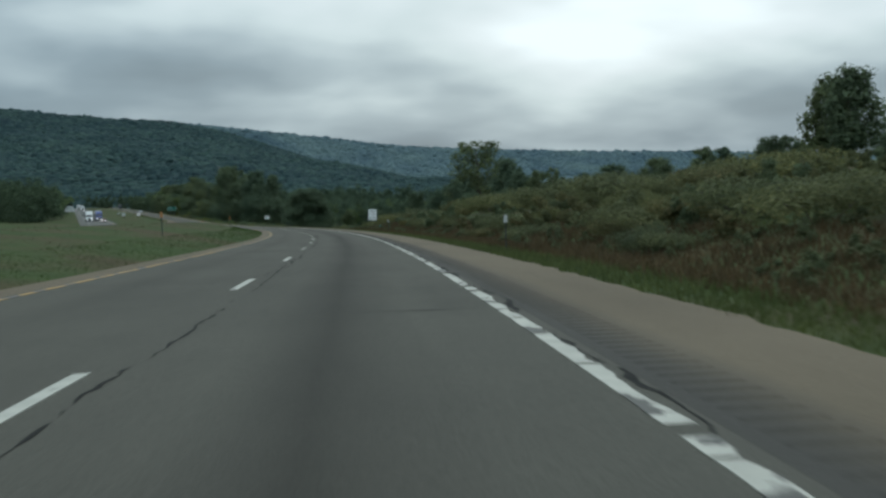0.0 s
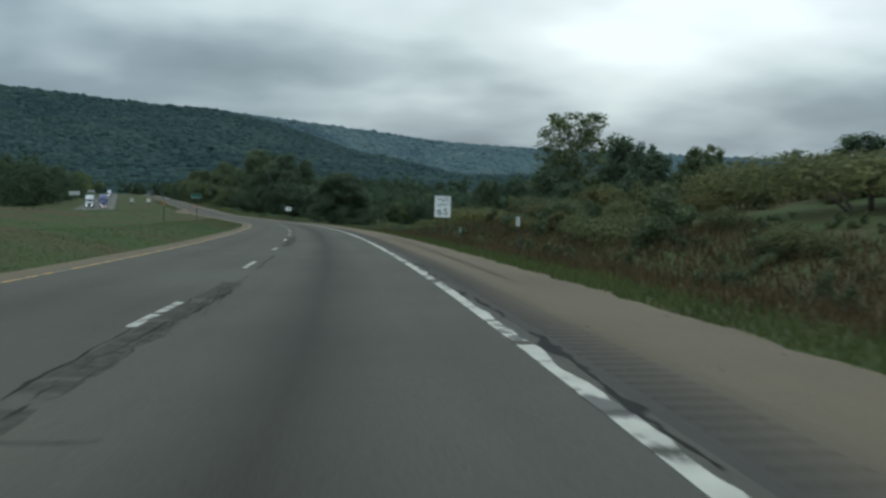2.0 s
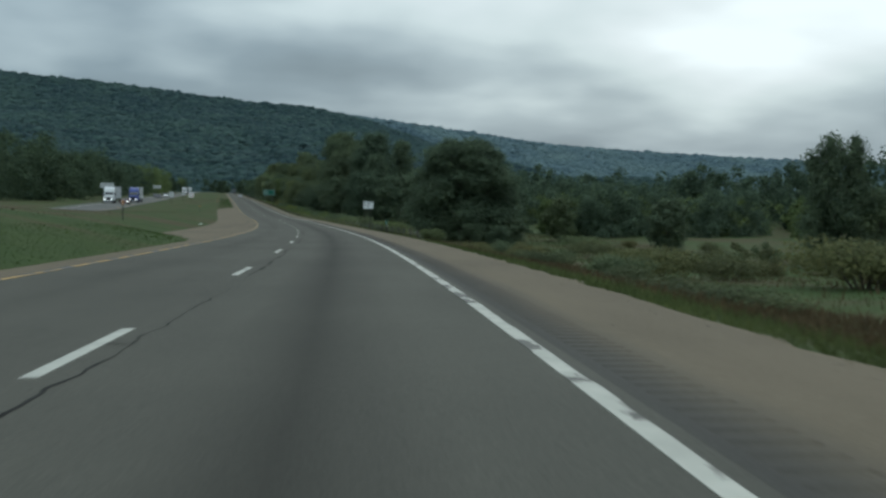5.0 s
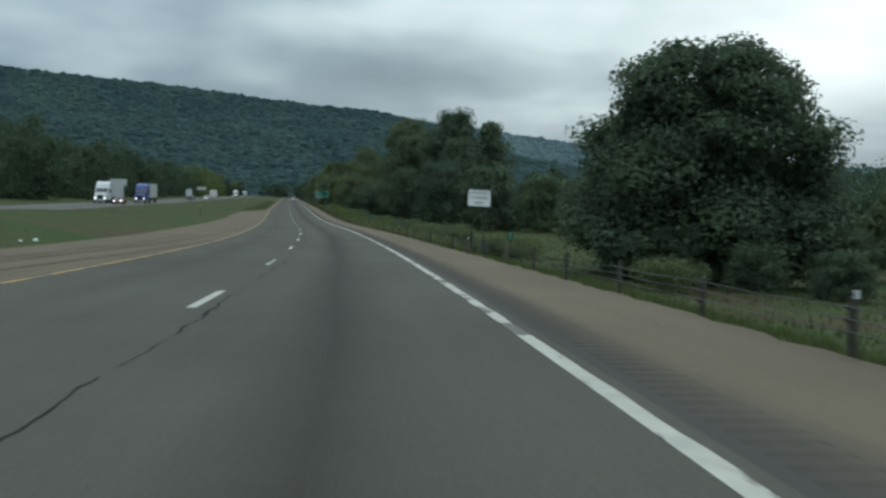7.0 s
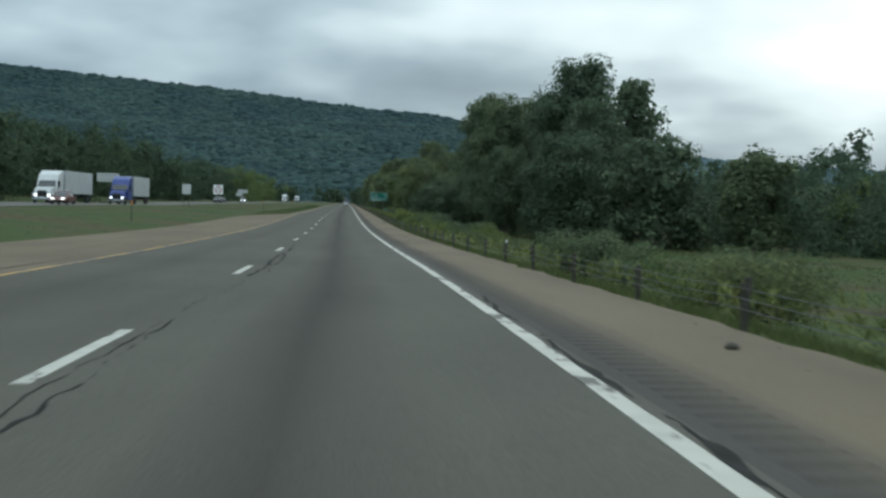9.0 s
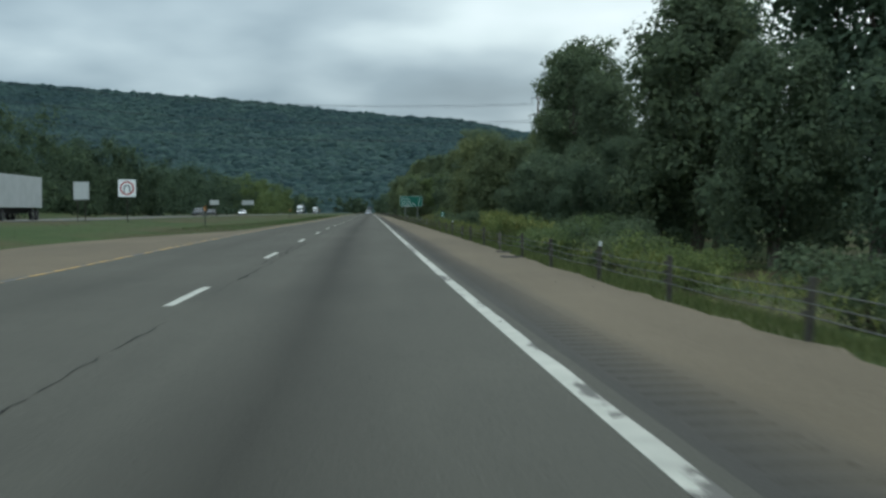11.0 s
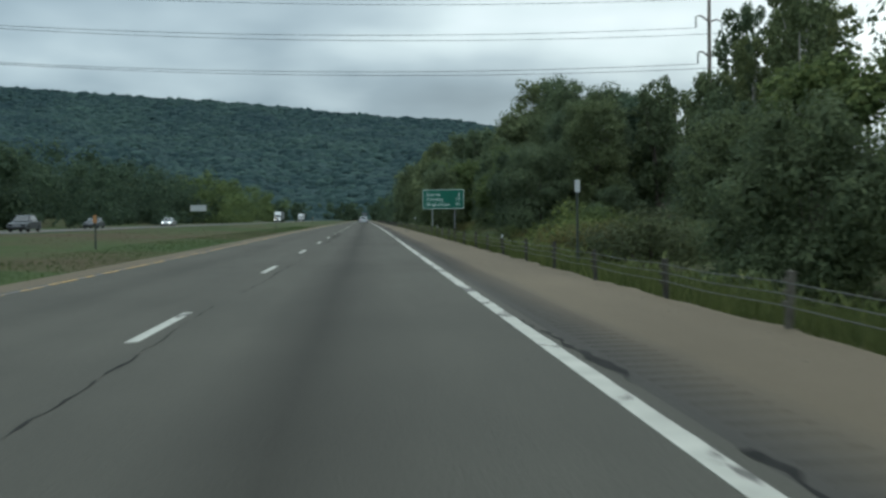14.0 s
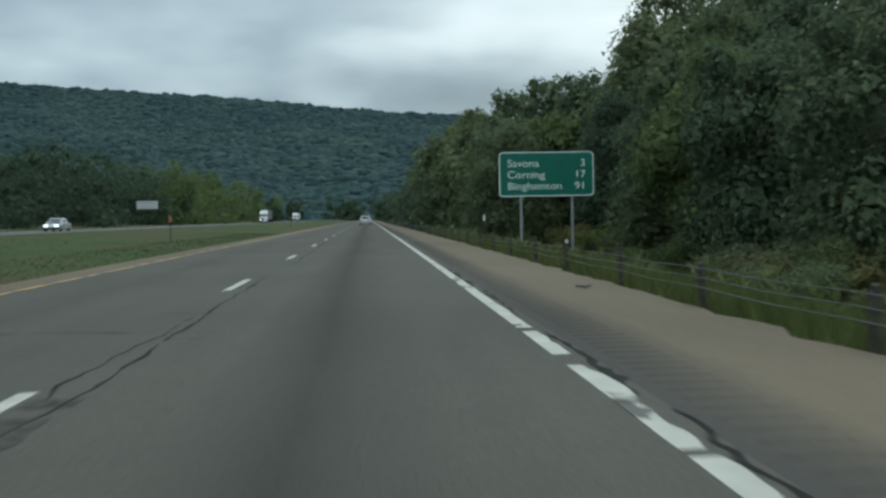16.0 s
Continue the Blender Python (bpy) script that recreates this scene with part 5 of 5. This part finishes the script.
# signs past the median
def white_sign(s, l, wide, low, high, posts, label, ink=0):
    root, g = road_sign(s, l, wide, low, high, M_REFLECTOR, M_SIGN_BLACK, 0.02, posts, label, radius=0.05)
    for k in range(ink):
        z = high - g - (high - low) * (k + 0.6) / (ink + 0.2)
        part("lettering_bar", box(-wide * 0.36, wide * 0.36, -0.004, 0.001, z - 0.06, z + 0.06), M_SIGN_BACK, root)
    return root


white_sign(500, -41.2, 4.0, 3.95, 5.55, (-1.3, 1.3), "large pale grey sign past the opposite carriageway", 2)
white_sign(747, -41.0, 4.1, 3.6, 5.2, (-1.2, 1.2), "large pale grey sign past the opposite carriageway", 2)
white_sign(455, -20.3, 1.25, 2.0, 3.45, (-0.3, 0.3), "white sign with vertical bars on the median", 0)
ban, g = road_sign(447, -14.9, 1.25, 2.1, 3.35, M_SIGN_WHITE, M_SIGN_BLACK, 0.0, (0.0,), "white no-U-turn sign with a red ring on the median", radius=0.06)
for name, mat, r0, r1, y in (("arrow", M_SIGN_BLACK, 0.16, 0.24, -0.006), ("ring", M_RED_INK, 0.40, 0.50, -0.009)):
    bm = bmesh.new()
    a, b = [], []
    full = name == "ring"
    count = 32
    for k in range(count if full else count // 2 + 1):
        w = 2 * math.pi * k / count
        for arr, r in ((a, r0), (b, r1)):
            arr.append(bm.verts.new((r * math.cos(w), y, 2.725 - g + r * math.sin(w))))
    for k in range(len(a) if full else len(a) - 1):
        j = (k + 1) % len(a)
        bm.faces.new((a[k], b[k], b[j], a[j]))
    if not full:
        for x in (-0.2, 0.2):
            box(x - 0.04, x + 0.04, y, y + 0.002, 2.40 - g, 2.725 - g, 0, bm)
    part(name, bm, mat, ban)
white_sign(520, -19.5, 1.3, 2.0, 2.7, (-0.3, 0.3), "small white plate on the median", 0)

# litter and stones
for s, l, r in ((274, -8.9, 0.10), (272.5, -9.0, 0.06), (126.5, 5.0, 0.028), (127.2, 5.3, 0.035), (127.0, 5.05, 0.025), (63.5, 6.6, 0.08), (431, 4.75, 0.035), (312, 5.4, 0.07), (286, 4.9, 0.03)):
    bm = bmesh.new()
    bmesh.ops.create_icosphere(bm, subdivisions=2, radius=r)
    for v in bm.verts:
        v.co *= 1 + 0.35 * noise.noise(v.co * 9 + Vector((s, l, 0)))
        v.co.z *= 0.55
    me = bpy.data.meshes.new("stone")
    bm.to_mesh(me)
    bm.free()
    me.materials.append(M_SIGN_WHITE if l < 0 else M_POST)
    ob = new("stone", me)
    ob.location = ground_at(s, l) if l > 6 or l < -4.4 and l < left_edge(s) else at(s, l, 0)
    ob.location.z += r * 0.3
    tagged(ob, "pale stone or scrap lying beside the road" if l < 0 else "dark bit of debris lying on the shoulder", "debris")


def tyre_scrap(s, l, long, turn):
    """A curled strip of tyre tread lying flat."""
    bm = bmesh.new()
    rows = []
    for k in range(9):
        u = k / 8 - 0.5
        w = 0.055 * (1 - 1.6 * u * u) + 0.012 * noise.noise((k * 0.9, s, 0))
        z = 0.02 + 0.05 * abs(u) ** 1.5 + 0.015 * noise.noise((k * 0.7, s, 4))
        bend = 0.10 * u * u
        rows.append([bm.verts.new((long * u, bend + y, z + dz)) for y, dz in ((-w, 0), (0, 0.018), (w, 0), (0, -0.012))])
    for a, b in zip(rows, rows[1:]):
        for q in range(4):
            bm.faces.new((a[q], a[(q + 1) % 4], b[(q + 1) % 4], b[q]))
    bm.faces.new(rows[0][::-1])
    bm.faces.new(rows[-1])
    me = bpy.data.meshes.new("tyre_scrap")
    bm.to_mesh(me)
    bm.free()
    me.materials.append(M_RUBBER)
    ob = new("tyre_scrap", me)
    ob.matrix_basis = facing(s, l, 0.0, turn)
    tagged(ob, "black curled scrap of tyre on the shoulder's edge", "debris")


tyre_scrap(397, 5.9, 0.42, 15)
tyre_scrap(394.2, 5.7, 0.5, -12)
tyre_scrap(552.5, 5.3, 0.3, 40)


# grit swept to the outer edge of the shoulder
grit_rng = np.random.RandomState(41)
gv, gf = [], []
for _ in range(2600):
    s = grit_rng.uniform(-5, 600)
    l = 5.98 - abs(grit_rng.normal()) * 0.28 if grit_rng.random() < 0.75 else grit_rng.uniform(4.4, 5.9)
    r = 0.006 + 0.015 * grit_rng.random() ** 3
    c = at(s, l, 0.001)
    w = grit_rng.uniform(0, 6.28)
    o = len(gv)
    for k in range(3):
        gv.append(c + Vector((r * math.cos(w + 2.09 * k), r * math.sin(w + 2.09 * k), 0)))
    gv.append(c + Vector((0, 0, r * grit_rng.uniform(0.6, 1.1))))
    gf += [(o, o + 1, o + 3), (o + 1, o + 2, o + 3), (o + 2, o, o + 3)]
tagged(new("gravel", mesh_of("gravel", gv, gf, M_GRIT)), "loose grit and small stones along the shoulder", "gravel", kind="stuff")


# ---- power line over the road ----
def power_pole(s, l, tall, label):
    g = land(s, l)
    root = thing("power_pole", facing(s, l, g, -50), label, "power pole", "power poles")
    v, f = tube([(0, 0, -1), (0, 0, tall * 0.5), (0, 0, tall)], [0.26, 0.2, 0.13], 10)
    part("pole", mesh_of("pole", v, f, M_WOOD_POLE, soft=True), None, root)
    ends = []
    for z, reach in ((tall - 2.8, 1.7), (tall - 6.0, 2.2), (tall - 9.2, 1.9)):
        for side in (-1, 1):
            v, f = tube([(0, 0, z - 0.25), (0, side * reach * 0.6, z + 0.12), (0, side * reach, z)], [0.09, 0.07, 0.05], 6)
            part("arm", mesh_of("arm", v, f, M_WOOD_POLE), None, root)
            rings = []
            for k in range(6):
                z1 = z - 0.08 - 0.16 * k
                rings.append(tube([(0, side * reach, z1), (0, side * reach, z1 - 0.05), (0, side * reach, z1 - 0.12)], [0.045, 0.11, 0.05], 8))
            v, f = joined(rings)
            part("insulator", mesh_of("insulator", v, f, M_INSULATOR), None, root)
            ends.append(root.matrix_basis @ Vector((0, side * reach, z - 1.05)))
    return root, ends


pole_a, ends_a = power_pole(565, 33.7, 26.5, "tall wooden power pole with paired arms among trees")
pole_b, ends_b = power_pole(568, -96, 31.0, "tall wooden power pole past the opposite carriageway")
for p, q in zip(ends_a, ends_b):
    pts = []
    for k in range(41):
        u = k / 40
        c = p.lerp(q, u)
        c.z -= 4.0 * 3.4 * u * (1 - u)
        pts.append(c)
    v, f = tube(pts, [0.022] * len(pts), 5)
    wire = new("power_line", mesh_of("power_line", v, f, M_UNDER))
    tagged(wire, "thin dark power line crossing over the highway", "power line", "power lines")


# ---- traffic, standing ----
def profile(points, half, mat, name, parent, bevel=0.05, taper=0.0, low=0.0):
    """A body drawn from its outline (y ahead, z up), given its width, with softened edges and sides that lean in above low."""
    bm = bmesh.new()
    left = [bm.verts.new((-half + taper * max(0.0, z - low), y, z)) for y, z in points]
    right = [bm.verts.new((half - taper * max(0.0, z - low), y, z)) for y, z in points]
    n = len(points)
    bm.faces.new(left)
    bm.faces.new(right[::-1])
    for i in range(n):
        j = (i + 1) % n
        bm.faces.new((left[i], right[i], right[j], left[j]))
    bmesh.ops.recalc_face_normals(bm, faces=bm.faces)
    if bevel:
        bmesh.ops.bevel(bm, geom=list(bm.edges), offset=bevel, segments=2, profile=0.6, affect="EDGES")
    return part(name, bm, mat, parent)


def wheel(parent, x, y, r, w):
    rim_in = r * 0.58
    v, f = [], []
    ring = ((-w / 2, rim_in), (-w / 2, r * 0.94), (-w * 0.36, r), (w * 0.36, r), (w / 2, r * 0.94), (w / 2, rim_in))
    for k in range(18):
        a = 2 * math.pi * k / 18
        for dx_, rr in ring:
            v.append((x + dx_, y + rr * math.cos(a), r + rr * math.sin(a)))
    for k in range(18):
        for q in range(5):
            o, p = k * 6 + q, ((k + 1) % 18) * 6 + q
            f.append((o, o + 1, p + 1, p))
    root = part("wheel", mesh_of("tyre", v, f, M_RUBBER), None, parent, "black tyre on a pale rim")
    bm = bmesh.new()
    bmesh.ops.create_cone(bm, cap_ends=True, segments=18, radius1=rim_in, radius2=rim_in * 0.96, depth=w * 0.8, matrix=Matrix.Translation((x, y, r)) @ Matrix.Rotation(radians(90), 4, "Y"))
    part("rim", bm, M_CHROME, root)


def car(m, mat, label, lit=True, tall=1.45, long=4.6, wide=1.8, tail=True):
    """A saloon car that faces +y."""
    root = thing("car", m, label, "car")
    a, h = long / 2, wide / 2
    belt, sill = tall * 0.60, 0.26
    profile([(-a, 0.42), (-a + 0.06, belt * 0.96), (-a + 0.95, belt + 0.02), (0.85, belt), (a - 0.18, belt * 0.82), (a, 0.46), (a - 0.05, sill), (-a + 0.05, sill)], h, mat, "body", root, 0.07)
    profile([(-a + 0.75, belt - 0.04), (-a + 1.35, tall - 0.03), (-a + 1.9, tall), (0.15, tall - 0.01), (1.15, belt - 0.04)], h - 0.07, mat, "cabin", root, 0.05, 0.28, belt)
    profile([(0.30, tall - 0.08), (0.33, tall - 0.08), (1.12, belt + 0.03), (1.09, belt + 0.03)], h - 0.24, M_GLASS, "windscreen", root, 0.0, 0.20, belt)
    profile([(-a + 1.22, tall - 0.10), (-a + 1.25, tall - 0.10), (-a + 0.82, belt + 0.04), (-a + 0.79, belt + 0.04)], h - 0.26, M_GLASS, "rear_window", root, 0.0, 0.18, belt)
    for side in (-1, 1):
        bm = box(side * (h - 0.10) - 0.02, side * (h - 0.10) + 0.02, -a + 1.45, 0.55, belt + 0.03, tall - 0.14, 0.01)
        for v in bm.verts:
            v.co.x -= side * 0.24 * (v.co.z - belt)
        part("side_window", bm, M_GLASS, root)
        part("headlamp", box(side * (h - 0.34) - 0.17, side * (h - 0.34) + 0.17, a - 0.12, a + 0.015, 0.56, 0.70, 0.02), M_LAMP if lit else M_GLASS, root)
        part("tail_lamp", box(side * (h - 0.28) - 0.17, side * (h - 0.28) + 0.17, -a - 0.015, -a + 0.1, 0.62, 0.78, 0.02), M_TAIL, root)
        part("mirror", box(side * (h + 0.08) - 0.09, side * (h + 0.08) + 0.09, 0.72, 0.84, belt, belt + 0.14, 0.03), mat, root)
        for y in (-a + 0.9, a - 0.85):
            wheel(root, side * (h - 0.09), y, 0.32, 0.2)
    part("bumper", box(-h + 0.05, h - 0.05, a - 0.1, a + 0.04, 0.3, 0.46, 0.03), M_UNDER, root)
    part("number_plate", box(-0.2, 0.2, -a - 0.025, -a, 0.55, 0.68), M_SIGN_WHITE, root)
    return root


def lorry(m, cab, trailer, label, lit=True, long=14.0):
    """A tractor and box trailer that face +y; the nose stands at y = 0."""
    root = thing("articulated_lorry", m, label, "truck")
    profile([(-2.0, 0.9), (-2.0, 1.95), (-0.25, 1.75), (0.0, 1.3), (0.0, 0.55), (-2.0, 0.55)], 0.95, cab, "bonnet", root, 0.08)
    profile([(-5.0, 0.8), (-5.0, 3.9), (-4.2, 4.0), (-2.9, 3.5), (-2.45, 2.9), (-1.95, 1.95), (-1.95, 0.6), (-5.0, 0.6)], 1.2, cab, "cab", root, 0.08)
    profile([(-2.42, 2.72), (-2.36, 2.75), (-1.92, 2.05), (-1.98, 2.02)], 1.02, M_GLASS, "windscreen", root, 0.0)
    part("grille", box(-0.55, 0.55, -0.02, 0.03, 0.75, 1.5, 0.02), M_UNDER, root)
    part("bumper", box(-1.15, 1.15, -0.1, 0.12, 0.35, 0.68, 0.05), M_CHROME, root)
    for side in (-1, 1):
        part("headlamp", box(side * 0.78 - 0.15, side * 0.78 + 0.15, -0.05, 0.03, 0.85, 1.05, 0.03), M_LAMP if lit else M_GLASS, root)
        part("side_window", box(side * 1.2 - 0.02, side * 1.2 + 0.02, -3.3, -2.35, 2.05, 2.75, 0.01), M_GLASS, root)
        part("mirror", box(side * 1.42 - 0.1, side * 1.42 + 0.1, -2.15, -2.05, 1.9, 2.6, 0.02), M_UNDER, root)
        part("wing", box(side * 1.0 - 0.22, side * 1.0 + 0.22, -1.5, -0.1, 0.9, 1.12, 0.08), cab, root)
        part("exhaust_stack", box(side * 1.1 - 0.07, side * 1.1 + 0.07, -5.2, -5.06, 1.0, 4.0, 0.02), M_CHROME, root)
        for y in (-0.85, -6.0, -7.2, -5.6 - long + 1.2, -5.6 - long + 2.4):
            wheel(root, side * 1.05, y, 0.5, 0.32)
    part("trailer", box(-1.28, 1.28, -5.6 - long, -5.6, 1.15, 4.05, 0.03), trailer, root)
    part("chassis", box(-0.45, 0.45, -5.4 - long, -0.6, 0.65, 1.1, 0.02), M_UNDER, root)
    return root


def oncoming(s, l):
    return facing(s, l, opposite_level(s) + 0.002, 180)


def going(s, l):
    return facing(s, l, 0.002)


lorry(oncoming(433, -34.0), M_TRUCK_WHITE, M_TRAILER, "white articulated lorry with lit headlamps on the opposite carriageway")
lorry(oncoming(455, -30.0), M_TRUCK_BLUE, M_TRAILER, "blue articulated lorry with a pale trailer on the opposite carriageway", True, 12.0)
car(oncoming(424, -29.2), M_CAR_RED, "maroon car with lit headlamps on the opposite carriageway")
car(oncoming(573, -30.2), M_CAR_DARK, "dark estate car on the opposite carriageway", False, 1.6, 4.7)
car(oncoming(613, -33.8), M_CAR_DARK, "dark saloon car on the opposite carriageway", False)
car(oncoming(655, -31.8), M_CAR_SILVER, "silver saloon car with lit headlamps on the opposite carriageway")
lorry(oncoming(878, -31.6), M_TRUCK_WHITE, M_TRAILER_DARK, "white lorry with a dark trailer far off on the opposite carriageway")
lorry(oncoming(1045, -33.0), M_TRUCK_WHITE, M_TRAILER, "white lorry far off on the opposite carriageway", False)
car(going(706, 1.7), M_CAR_SILVER, "silver saloon car far ahead in the same lane", False)
lorry(going(1010, 1.8), M_CAR_DARK, M_TRAILER_DARK, "dark lorry far ahead on the carriageway", False)
